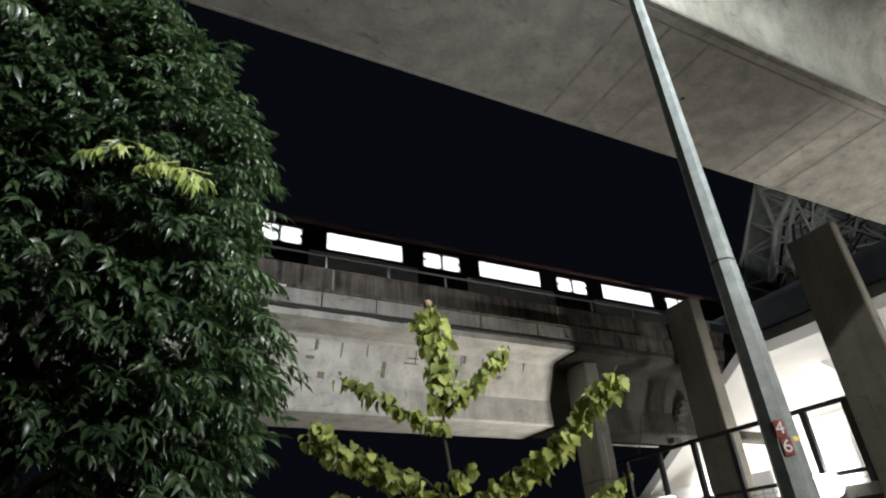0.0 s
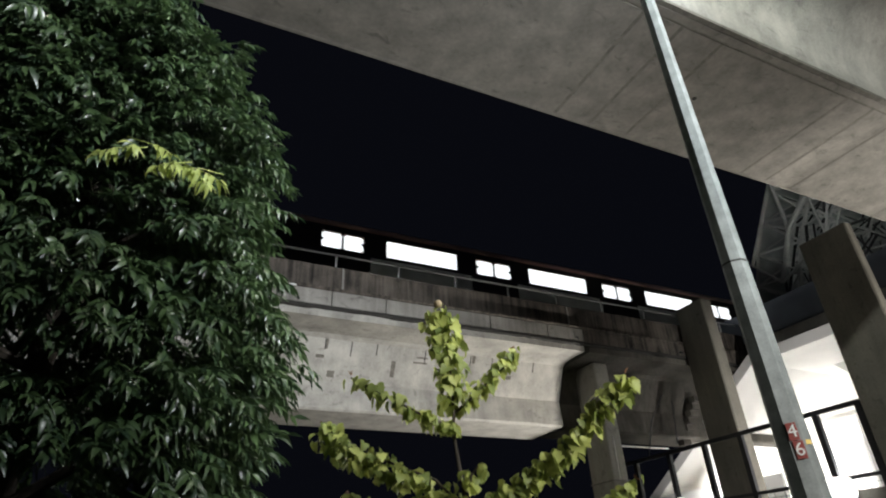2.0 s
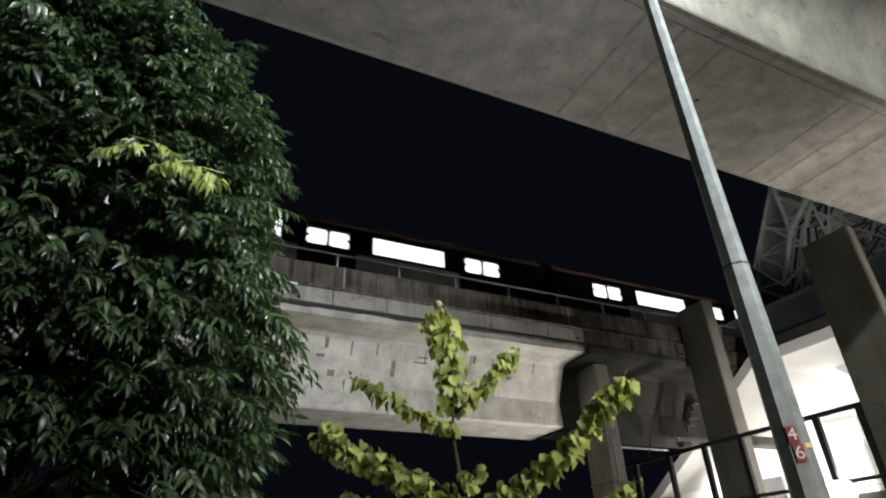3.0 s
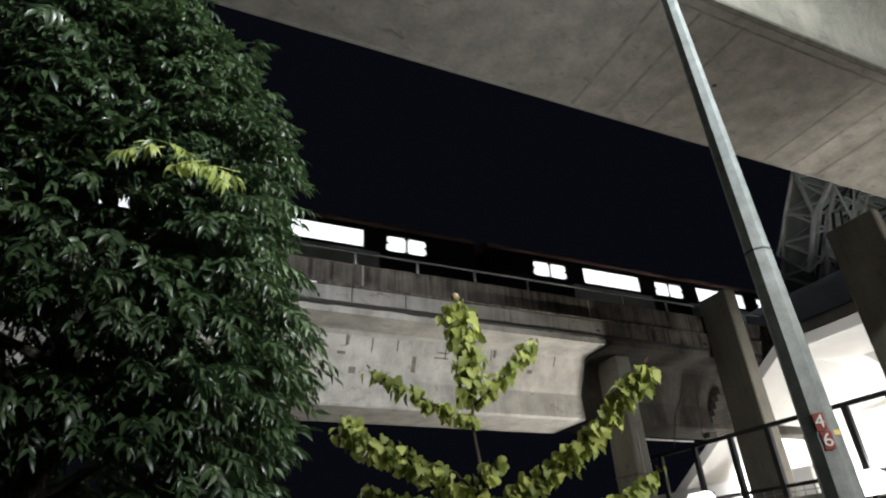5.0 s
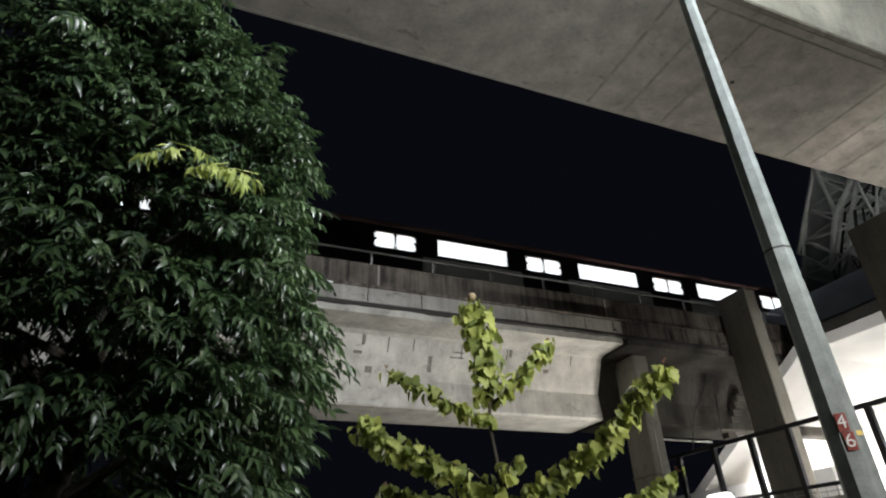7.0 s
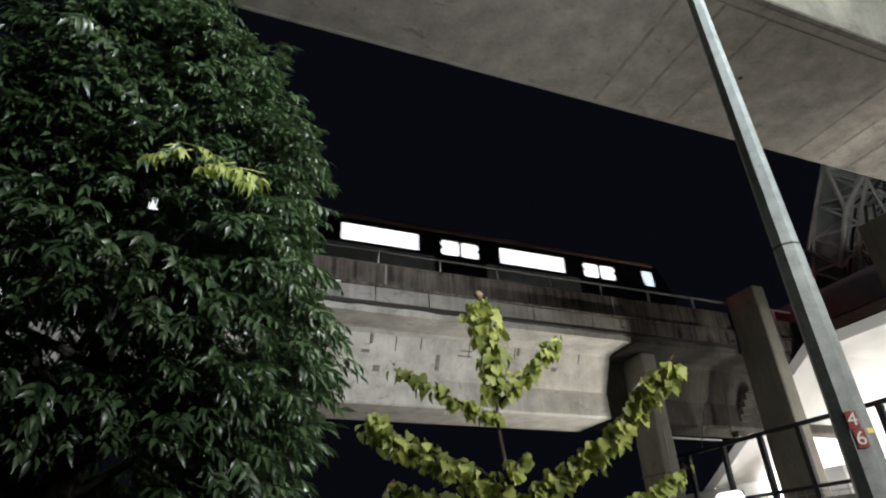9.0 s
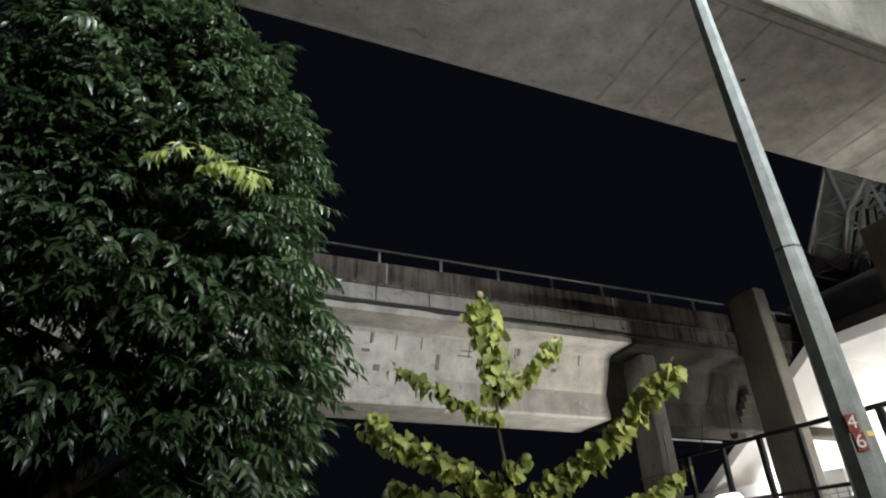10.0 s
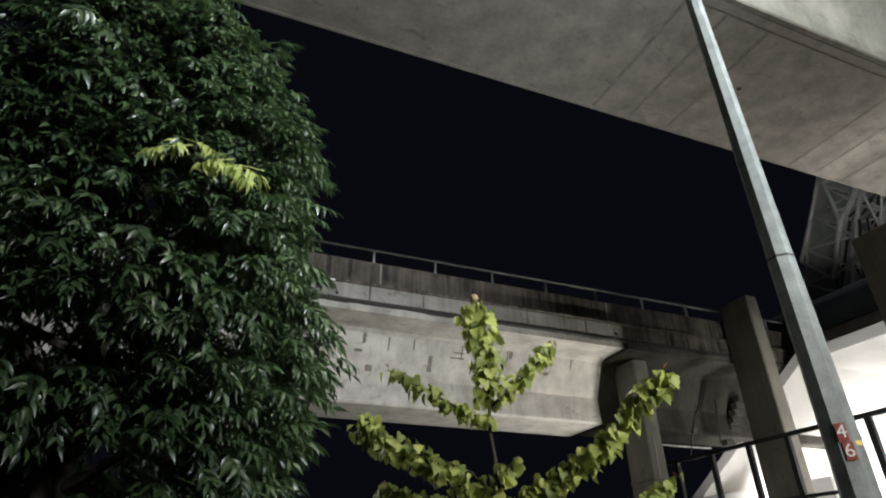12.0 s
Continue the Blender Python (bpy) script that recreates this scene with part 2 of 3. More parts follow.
tagged(finish("pavement", boxed((-30, -9, -0.1), (14, 1.6, 0.06), 0.02), PAVING), "grey paved footway beside the trees", "pavement", kind="structure")


# ---- viaducts ----
def girder_section(y0, z0, inset=0.0):
    """Box girder outline: soffit 2.1 m wide from y0 at height z0, upright lower web, leaning upper web, haunch, long thin wings."""
    a, b = y0 + inset, y0 + 2.1 - inset
    front = [(a + 0.06, 0.0), (a, 0.06), (a + 0.06, 0.89), (a - 0.47, 2.02), (a - 0.65, 2.11), (y0 - 1.7, 2.14), (y0 - 1.77, 2.14), (y0 - 1.77, 2.90)]
    back = [(b - 0.06, 0.0), (b, 0.06), (b - 0.06, 0.89), (b + 0.47, 2.02), (b + 0.65, 2.11), (y0 + 5.05, 2.14), (y0 + 5.07, 2.90)]
    return [(y, z0 + z) for y, z in back] + [(y, z0 + z) for y, z in reversed(front)]


def curved_section(y0, z0):
    """The same girder type with a web that sweeps up into the wing."""
    c = y0 + 1.3
    grow = 0.145
    half = [(1.20, 0.0), (1.26, 0.02), (1.30, 0.09), (1.30, 0.42), (1.33, 0.72), (1.42, 1.0), (1.60, 1.3), (1.86, 1.56), (2.2, 1.76), (2.6, 1.88), (2.9, 1.95), (2.92, 2.4)]
    return [(c + y, z0 + z) for y, z in half] + [(c - y - 2 * grow, z0 + z) for y, z in reversed(half)]


def viaduct(name, label, outline, spans):
    v = thing(name, label, "viaduct", kind="structure")
    for (x0, x1, inset) in spans:
        # inset spans take the concrete with shade in its colour
        part("box_girder", extrude_x(outline(inset), x0, x1, 1), SHADED_CONCRETE if inset else CONCRETE, v, smooth=name == "overhead_viaduct")
    return v


FAR_Y, FAR_Z = 16.95, 6.22
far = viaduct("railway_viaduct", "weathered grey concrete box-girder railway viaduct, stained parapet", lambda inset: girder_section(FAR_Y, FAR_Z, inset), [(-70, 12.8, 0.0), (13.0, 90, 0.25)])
FACE, FAR_BACK = 15.1, 22.1
for y, s in ((FACE, 1), (FAR_BACK, -1)):
    part("parapet", extrude_x([(y + 0.05 * s, 9.2), (y + 0.05 * s, 9.96), (y + 0.09 * s, 9.98), (y + 0.27 * s, 9.98), (y + 0.27 * s, 9.2)], -70, 90), STAINED_SHADED, far, "black-streaked concrete parapet")
    part("kerb_ledge", extrude_x([(y + 0.02 * s, 9.14), (y - 0.05 * s, 9.17), (y - 0.05 * s, 9.23), (y + 0.30 * s, 9.26), (y + 0.30 * s, 9.14)], -70, 90), STAINED_SHADED, far)
    groove = extrude_x([(y - 0.03 * s, 8.575), (y - 0.03 * s, 8.655), (y + 0.10 * s, 8.66), (y + 0.10 * s, 8.55)], -70, 90, 800)
    for v in groove.verts:
        if v.co.z < 8.6:
            v.co.z += 0.055 * noise.noise(Vector((v.co.x * 0.9, 3.0, 0.0))) + 0.03 * noise.noise(Vector((v.co.x * 4.0, 7.0, 0.0)))
    part("drip_groove", groove, JOINT, far, "black dirty drip edge")
for i in range(60):
    x = -27.0 + 0.82 * i
    if x > 12.5 or i % 7 == 6:
        continue
    m = pose(x, 16.48, 8.24, 25.1, 0, 0)
    bm = boxed((-0.013, -0.012, -0.34 - 0.12 * (i % 3 == 0)), (0.013, 0.03, 0.0))
    bmesh.ops.transform(bm, matrix=m, verts=bm.verts[:])
    part("joint", bm, JOINT, far)
# precast edge blocks under the parapet
edge = (-70.0, -40.0, -20.0, -8.0, -4.2, -0.6, 1.9, 3.9, 5.55, 7.3, 9.1, 11.3, 12.8, 14.9, 17.0, 19.2, 25.0, 40.0, 90.0)
for a, b in zip(edge, edge[1:]):
    # past x = 12 the dark concrete stands in for shade on the blocks
    part("edge_block", boxed((a + 0.012, FACE - 0.02, 8.67), (b - 0.012, FACE + 0.12, 9.13), 0.012), FASCIA if a < 12 else STAINED_SHADED, far)
for x in (-9.2, 2.93, 7.85, 12.44, 17.2):
    spout = bmesh.new()
    tube(spout, [(x, FACE + 0.1, 8.80), (x, FACE - 0.08, 8.78), (x + 0.01, FACE - 0.13, 8.70)], [0.035, 0.035, 0.03], 8)
    part("drain_spout", spout, DARK_STEEL, far, "small black drain spout")
# white colour paints the light along the next span's soffit edge
part("lit_edge_strip", boxed((17.0, 19.0, 6.17), (19.6, 19.1, 6.225), 0.01), PLATE_WHITE, far, "white strip standing in for the lit soffit edge")
for path in (((17.04, 16.3, 7.5), (16.6, 16.3, 6.9), (16.27, 16.3, 6.5), (15.81, 16.3, 5.24)), ((17.52, 16.3, 7.32), (17.39, 16.3, 6.4), (17.29, 16.3, 5.7))):
    part("cable", tube(bmesh.new(), path, 0.022, 6), DARK_STEEL, far, "thin dark hanging cable")
part("white_marker", boxed((2.32, FACE - 0.08, 9.115), (2.86, FACE - 0.052, 9.165), 0.006), PLATE_WHITE, far, "small white marker strip")
for x in (-11.7, -3.7, 4.22, 12.3):
    part("pilaster", boxed((x - 0.03, FACE + 0.03, 9.24), (x + 0.03, FACE + 0.06, 9.95), 0.006), FASCIA, far)
for x, z, w, h in ((4.2, 8.1, 0.10, 0.30), (4.05, 7.75, 0.26, 0.1), (4.45, 7.3, 0.22, 0.2), (7.35, 8.0, 0.4, 0.05), (7.3, 7.85, 0.5, 0.05), (9.2, 8.15, 0.12, 0.3), (6.4, 7.6, 0.14, 0.5), (-1.0, 7.9, 0.2, 0.2), (10.6, 7.7, 0.2, 0.12)):
    bm = boxed((-w / 2, -0.006, -h / 2), (w / 2, 0.03, h / 2), 0.003)
    y = 16.48 + (8.24 - z) * 0.469
    bmesh.ops.transform(bm, matrix=pose(x, y, z, 25.1, 0, 0), verts=bm.verts[:])
    part("repair_patch", bm, MORTAR_SHADE, far, "darker mortar repair patch")
NEAR_Y, NEAR_Z = 4.2, 9.55
near = viaduct("overhead_viaduct", "pale grey concrete box-girder viaduct passing overhead", lambda inset: curved_section(NEAR_Y, NEAR_Z), [(-90, 90, 0.0)])
for y in (2.6, 8.2):
    part("parapet", extrude_x([(y, 11.94), (y, 12.9), (y + 0.22, 12.9), (y + 0.22, 11.94)], -90, 90), STAINED_SHADED, near)
# formwork panels of the soffit, with open joints between them
JOINTS = (-60, -28, 5.95, 6.77, 7.69, 11.1, 11.9, 12.75, 16.0, 17.6, 20.5, 26, 34, 44, 56)
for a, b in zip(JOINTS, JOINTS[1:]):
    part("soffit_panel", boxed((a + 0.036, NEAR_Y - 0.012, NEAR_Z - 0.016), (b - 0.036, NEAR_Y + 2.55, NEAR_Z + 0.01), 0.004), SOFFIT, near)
for x in JOINTS[1:-1]:
    part("joint", boxed((x - 0.037, NEAR_Y - 0.012, NEAR_Z - 0.011), (x + 0.037, NEAR_Y + 2.545, NEAR_Z + 0.01)), MORTAR_SHADE, near, "dark dirty formwork joint")
part("drip_groove", boxed((-60, NEAR_Y - 0.05, NEAR_Z - 0.008), (56, NEAR_Y - 0.012, NEAR_Z + 0.01)), MORTAR_SHADE, near, "dark dirty drip groove")
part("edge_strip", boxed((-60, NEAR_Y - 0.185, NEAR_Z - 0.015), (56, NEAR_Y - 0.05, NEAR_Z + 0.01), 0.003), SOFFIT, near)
# dark colour stands in for the shade on the girder's lower chamfer
part("shade_strip", boxed((-60, NEAR_Y - 0.272, NEAR_Z - 0.008), (56, NEAR_Y - 0.185, NEAR_Z + 0.07), 0.004), MORTAR_SHADE, near, "dark strip painted as the shaded chamfer")
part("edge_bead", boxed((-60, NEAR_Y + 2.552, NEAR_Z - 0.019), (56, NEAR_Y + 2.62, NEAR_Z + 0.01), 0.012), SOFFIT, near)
hole = bmesh.new()
tube(hole, [(8.24, 5.37, NEAR_Z - 0.026), (8.24, 5.37, NEAR_Z)], [0.042, 0.046], 12)
part("drain_hole", hole, JOINT, near, "small dark drain hole")


def rect_column(name, label, x0, x1, y0, y1, top, mat, cap=0.0):
    c = thing(name, label, "column", "concrete columns", at=((x0 + x1) / 2, (y0 + y1) / 2, 0))
    hx, hy = (x1 - x0) / 2, (y1 - y0) / 2
    bm = bmesh.new()
    r = bmesh.ops.create_cube(bm, size=1)
    for v in r["verts"]:
        s = 1.06 if v.co.z < 0 else 1.0
        v.co = Vector((v.co.x * 2 * hx * s, v.co.y * 2 * hy * s, (v.co.z + 0.5) * top))
    bmesh.ops.bevel(bm, geom=[e for e in bm.edges if abs((e.verts[0].co - e.verts[1].co).z) > 1 or e.verts[0].co.z > 1], offset=0.06, segments=2, affect="EDGES", profile=0.5)
    part("shaft", bm, mat, c)
    part("base", boxed((-hx - 0.12, -hy - 0.12, 0), (hx + 0.12, hy + 0.12, 0.35), 0.03), mat, c)
    return c


pier = rect_column("viaduct_pier", "grey concrete pier holding up the railway viaduct", 13.6, 14.2, 15.78, 16.9, 8.28, COLUMN)
part("band", boxed((-0.33, -0.6, 4.30), (0.33, 0.6, 4.345), 0.01), FASCIA, pier, "pale cement band")
conduit = bmesh.new()
tube(conduit, [(-0.06, -0.6, 4.35), (-0.06, -0.6, 5.7)], 0.018, 6)
part("conduit", conduit, PLATE_WHITE, pier, "thin white conduit")
rect_column("roof_column", "tall brown-grey concrete column beside the viaduct parapet", 17.45, 17.98, 13.75, 15.04, 10.5, DARK_BROWN)
rect_column("roof_column", "tall brown-grey concrete column before the station stairs", 16.2, 16.5, 7.55, 8.98, 9.88, DARK_BROWN)
for x in (-24, 34):
    rect_column("viaduct_pier", "grey concrete pier holding up the overhead viaduct", x - 0.9, x + 0.9, 4.6, 6.4, 9.55, COLUMN)
for x in (-24, -55, 44):
    rect_column("viaduct_pier", "grey concrete pier holding up the railway viaduct", x - 0.8, x + 0.8, 17.1, 18.9, 6.22, COLUMN)

# handrail on the parapet
rail = thing("parapet_handrail", "grey steel handrail on short posts along the parapet", "handrail", at=(0, FACE + 0.17, 9.98))
part("rail", boxed((-70, -0.03, 0.43), (90, 0.03, 0.49), 0.012), RAIL_STEEL, rail)
post_me = finish("post", boxed((-0.035, -0.03, 0), (0.035, 0.03, 0.435), 0.008), RAIL_STEEL, rail)
post_me.location = (-40.0 + 4.02, 0, 0)
for i in range(1, 48):
    piece("post", post_me.data, rail, pose(-40.0 + 4.02 + 2.0 * i, 0, 0))


# ---- the train ----
CARS, CAR, PITCH = 6, 23.0, 5.75
SIDE, FLOOR = 16.4, 10.2
TRAIN_Y = SIDE + 1.6


def train():
    """Six cars; the origin lies under the first door of the leading car, x to the rear."""
    t = thing("metro_train", "dark metro train with bright windows and a red roof line", "train")
    lo_z, sill, head, roof = 0.75, 1.87, 2.51, 2.95
    for c in range(CARS):
        x0 = c * CAR - PITCH / 2 + 0.28
        x1 = x0 + CAR - 0.56
        last = c == CARS - 1
        body = bmesh.new()
        holes = []
        for d in range(4):
            x = c * CAR + d * PITCH
            holes.append((x - 0.72, x + 0.72, "door"))
            if d < 3:
                holes.append((x + PITCH / 2 - 1.34, x + PITCH / 2 + 1.34, "window"))
        xe = x1 + (0.9 if last else 0)
        if last:
            holes.append((x1 - 0.6, x1 - 0.08, "cab"))
        for s in (-1, 1):
            ya, yb = s * 1.6, s * 1.52
            yl, yh = min(ya, yb), max(ya, yb)
            box(body, (x0, yl, lo_z), (x1, yh, sill))
            box(body, (x0, yl, head), (x1, yh, roof - 0.25))
            edge = x0
            for a, b, kind in sorted(holes):
                box(body, (edge, yl, sill), (a, yh, head))
                edge = b
            if edge < x1:
                box(body, (edge, yl, sill), (x1, yh, head))
        box(body, (x0, -1.5, lo_z), (x1, 1.5, lo_z + 0.12))
        if not last:
            box(body, (x1 - 0.08, -1.5, lo_z), (x1, 1.5, roof - 0.25))
        box(body, (x0, -1.5, lo_z), (x0 + 0.08, 1.5, roof - 0.25))
        shell = part("car_body", body, TRAIN_BLACK, t, "black carriage body")
        part("roof", extrude_x([(1.6, roof - 0.25), (1.58, roof - 0.12), (1.35, roof + 0.12), (0.7, roof + 0.28), (-0.7, roof + 0.28), (-1.35, roof + 0.12), (-1.58, roof - 0.12), (-1.6, roof - 0.25)], x0, x1), TRAIN_RED, shell, "dark red curved roof edge")
        if last:
            nose = bmesh.new()
            prof = [(x1, lo_z), (x1 + 0.95, lo_z), (x1 + 0.95, 1.5), (x1 + 0.55, 2.5), (x1 + 0.3, 2.8), (x1, 2.95)]
            r0 = [nose.verts.new((x, -1.55, z)) for x, z in prof]
            r1 = [nose.verts.new((x, 1.55, z)) for x, z in prof]
            for i in range(len(prof)):
                j = (i + 1) % len(prof)
                nose.faces.new((r0[i], r0[j], r1[j], r1[i]))
            nose.faces.new(r0)
            nose.faces.new(r1[::-1])
            bmesh.ops.bevel(nose, geom=nose.edges[:], offset=0.09, segments=2, affect="EDGES")
            cab = part("cab_end", nose, TRAIN_BLACK, t, "black sloping driving-cab end")
            for y in (-1.1, 1.1):
                part("tail_light", boxed((x1 + 0.93, y - 0.16, 1.0), (x1 + 0.975, y + 0.16, 1.16), 0.02), TAIL_RED, cab, "glowing red tail light")
        else:
            part("gangway", boxed((x1, -0.9, lo_z + 0.1), (x1 + 0.56, 0.9, 2.75), 0.05), TRAIN_BLACK, t, "black rubber gangway bellows")
        for s in (-1, 1):
            for a, b, kind in holes:
                y = s * 1.565
                if kind == "door":
                    for p, q in ((a + 0.02, (a + b) / 2 - 0.045), ((a + b) / 2 + 0.045, b - 0.02)):
                        g = bmesh.new()
                        box(g, (p, y - 0.012, sill + 0.02), (q, y + 0.012, head - 0.07), 0.0)
                        bmesh.ops.bevel(g, geom=[e for e in g.edges if abs(e.verts[0].co.y - e.verts[1].co.y) > 0.01], offset=0.05, segments=2, affect="EDGES")
                        pane = part("door_window", g, TRAIN_LIT, shell, "bright rounded door window")
                        x = p if p < (a + b) / 2 - 0.1 else q
                        part("door_handle", boxed((x - 0.07, y - 0.02, sill + 0.25), (x + 0.07, y + 0.02, sill + 0.36), 0.01), TRAIN_BLACK, shell)
                    part("door_post", boxed(((a + b) / 2 - 0.045, y - 0.02, lo_z), ((a + b) / 2 + 0.045, y + 0.025, head), 0.004), TRAIN_BLACK, shell)
                else:
                    g = boxed((a + 0.03, y - 0.012, sill + 0.02), (b - 0.01, y + 0.012, head - 0.01))
                    if kind == "cab":
                        for v in g.verts:
                            v.co.x -= 0.05 + 0.2 * (v.co.z - sill) - 0.14
                    part("window", g, CAB_LIT if kind == "cab" else TRAIN_LIT, shell, "bright wide window")
            for d in range(3):
                x = c * CAR + (d + 0.5) * PITCH
                part("side_panel", boxed((x - 1.9, s * 1.6 - 0.02, 0.45), (x + 1.9, s * 1.6 + 0.02, 1.74), 0.02), TRAIN_GREY, shell, "grey lower side panel")
        for bx in (x0 + 3.2, x1 - 3.2):
            bogie = part("bogie", boxed((bx - 1.5, -1.2, 0.25), (bx + 1.5, 1.2, 0.62), 0.05), DARK_STEEL, t, "dark steel bogie")
            for wx in (-1.1, 1.1):
                for y in (-0.72, 0.72):
                    w = bmesh.new()
                    tube(w, [(bx + wx, y - 0.07, 0.43), (bx + wx, y + 0.07, 0.43)], 0.43, 20)
                    part("wheel", w, DARK_STEEL, bogie)
    return t


metro = train()
for y in (TRAIN_Y - 0.7175, TRAIN_Y + 0.7175):
    tagged(finish("running_rail", boxed((-200, y - 0.035, 9.12 + 0.22), (90, y + 0.035, 9.12 + 0.37), 0.012), DARK_STEEL), "dark steel running rail on the deck", "rail", "running rails", "structure")
tagged(finish("track_bed", boxed((-70, TRAIN_Y - 1.3, 9.12), (90, TRAIN_Y + 1.3, 9.34), 0.03), COLUMN), "grey concrete track bed on the viaduct", "track bed", kind="structure")


# ---- lamp pole ----
def lamp_pole(x, y):
    p = thing("lamp_pole", "tall octagonal galvanised steel pole with a sleeve joint", "lamp pole", at=(x, y, 0))
    p.rotation_euler.z = radians(-23)
    part("lower_shaft", tube(bmesh.new(), [(0, 0, 0.03), (0, 0, 2.0), (0, 0, 4.05)], [0.155, 0.135, 0.112], 8), GALVANISED, p)
    part("sleeve", tube(bmesh.new(), [(0, 0, 4.045), (0, 0, 4.062)], [0.116, 0.116], 8), JOINT, p, "dark sleeve joint")
    part("upper_shaft", tube(bmesh.new(), [(0, 0, 4.0), (0, 0, 8.4)], [0.110, 0.074], 8), GALVANISED, p)
    part("base_plate", boxed((-0.2, -0.2, 0), (0.2, 0.2, 0.03), 0.005), GALVANISED, p)
    return p


PX, PY = 4.53, 3.12
pole = lamp_pole(PX, PY)


def letter(char, size, mat, parent, m):
    cu = bpy.data.curves.new("letter", "FONT")
    cu.body, cu.size, cu.extrude, cu.align_x, cu.align_y = char, size, 0.002, "CENTER", "CENTER"
    cu.offset = 0.0
    ob = bpy.data.objects.new("letter", cu)
    me = bpy.data.meshes.new_from_object(ob)
    bpy.data.objects.remove(ob)
    me.materials.append(mat)
    return piece("letter", me, parent, m)


sign = thing("pole_sign", "two small red enamel plates lettered in white on the pole", "sign", at=(PX, PY, 2.46))
turn = pose(0, 0, 0, 90, 0, -60)
for k, char in enumerate("46"):
    plate = part("plate", boxed((-0.036, -0.066, -0.004), (0.036, 0.066, 0.004), 0.003), PLATE_RED, sign)
    plate.matrix_basis = turn @ pose(0.027 + 0.012 * k, 0.07 - 0.137 * k, 0.134)
    letter(char, 0.135, PLATE_WHITE, plate, pose(0, 0, 0.007))
tag = part("tag", boxed((-0.022, -0.018, -0.003), (0.022, 0.018, 0.003), 0.002), PLATE_YELLOW, sign, "small yellow tag")
tag.matrix_basis = pose(0, 0, 0, 90, 0, -22.5) @ pose(0.04, -0.01, 0.1225)


# ---- walkway railing and station ----
walkway = thing("footbridge", "elevated concrete walkway beside the station stairs", "footbridge", kind="structure")
part("deck", boxed((16.75, 6.0, 3.0), (26.2, 24, 3.3), 0.02), COLUMN, walkway)
for y in (10.5, 22):
    part("pier", boxed((19.0, y - 0.4, 0), (19.8, y + 0.4, 3.0), 0.03), COLUMN, walkway)
fence = thing("walkway_railing", "dark steel railing with square posts along the walkway", "railing", at=(16.9, 0, 3.3))
part("top_rail", boxed((-0.05, 6.2, 2.05), (0.05, 21, 2.18), 0.01), DARK_STEEL, fence)
part("lower_rail", boxed((-0.04, 6.2, 0.28), (0.04, 21, 0.38), 0.01), DARK_STEEL, fence)
fp = finish("post", boxed((-0.07, -0.085, 0), (0.07, 0.085, 2.055), 0.01), DARK_STEEL, fence)
fp.location = (0, 6.7, 0)
for y in (8.0, 9.44, 10.7, 12.01, 13.31, 14.81, 16.45, 18.2, 19.9):
    piece("post", fp.data, fence, pose(0, y, 0))
for k in range(40):
    part("mesh_wire", boxed((-0.008, 6.4 + 0.35 * k, 0.02), (0.008, 6.42 + 0.35 * k, 0.3)), RAIL_STEEL, fence)
part("mesh_wire", boxed((-0.008, 6.4, 0.14), (0.008, 20.5, 0.16)), RAIL_STEEL, fence)

station = thing("station_stairs", "brightly lit white station stair hall with a sloping roof", "station building", kind="structure")


part("roof_slab", boxed((20.3, 5.0, 8.42), (26.4, 14.35, 8.7), 0.02), WHITE_PANEL, station)
part("fascia", boxed((20.0, 5.0, 8.36), (20.28, 14.45, 8.78), 0.02), WHITE_PANEL, station)
part("shadow_gap", boxed((20.28, 5.0, 8.40), (20.34, 14.3, 8.48)), DARK_STEEL, station)
part("sloping_roof", extrude_x([(14.36, 8.42), (14.36, 8.72), (22.4, 3.62), (22.4, 3.3)], 20.3, 26.4), WHITE_PANEL, station)
part("sloping_fascia", extrude_x([(14.45, 8.32), (14.45, 8.76), (22.5, 3.66), (22.4, 3.3)], 20.0, 20.28), WHITE_PANEL, station)
part("back_wall", extrude_x([(5.0, 3.3), (5.0, 8.42), (14.36, 8.42), (22.2, 3.34)], 26.2, 26.4), WHITE_PANEL, station)
part("ceiling_bulkhead", extrude_x([(5.0, 7.2), (5.0, 8.42), (13.4, 8.42), (12.2, 7.2)], 23.4, 26.2), WHITE_PANEL, station)
part("stair_flight", extrude_x([(9.0, 3.3), (9.0, 3.9), (11.4, 5.6), (12.4, 5.6), (12.4, 5.2), (10.0, 3.3)], 22.0, 24.0), WHITE_PANEL, station)
for y in (8.6, 10.2, 11.8):
    part("mullion", boxed((20.6, y - 0.06, 3.3), (20.72, y + 0.06, 5.2)), WHITE_PANEL, station)
part("screen", boxed((20.64, 6.0, 3.3), (20.68, 10.2, 5.3)), TRUSS, station, "pale grey translucent screen")
part("wall_panel", boxed((25.95, 14.75, 3.35), (26.17, 16.3, 7.0), 0.02), WHITE_PANEL, station)
part("low_wall", boxed((19.9, 14.5, 3.3), (20.05, 24.0, 4.5), 0.02), WHITE_PANEL, station)
steps = bmesh.new()
for k in range(7):
    box(steps, (18.9, 16.45 + 0.17 * k, 7.45 - 0.24 * k), (19.3, 16.75 + 0.17 * k, 7.68 - 0.24 * k), 0.01)
# bracket in the shade-darkened concrete, to stay a dark outline
part("stepped_bracket", steps, SHADED_CONCRETE, station, "dark stepped concrete bracket")
part("platform_edge", boxed((21.0, 4.0, 9.6), (21.4, 17.0, 10.8), 0.03), SLATE, station, "slate-blue platform edge cladding")
part("platform_slab", boxed((21.1, 4.0, 8.8), (40.0, 17.0, 9.6), 0.03), COLUMN, station)


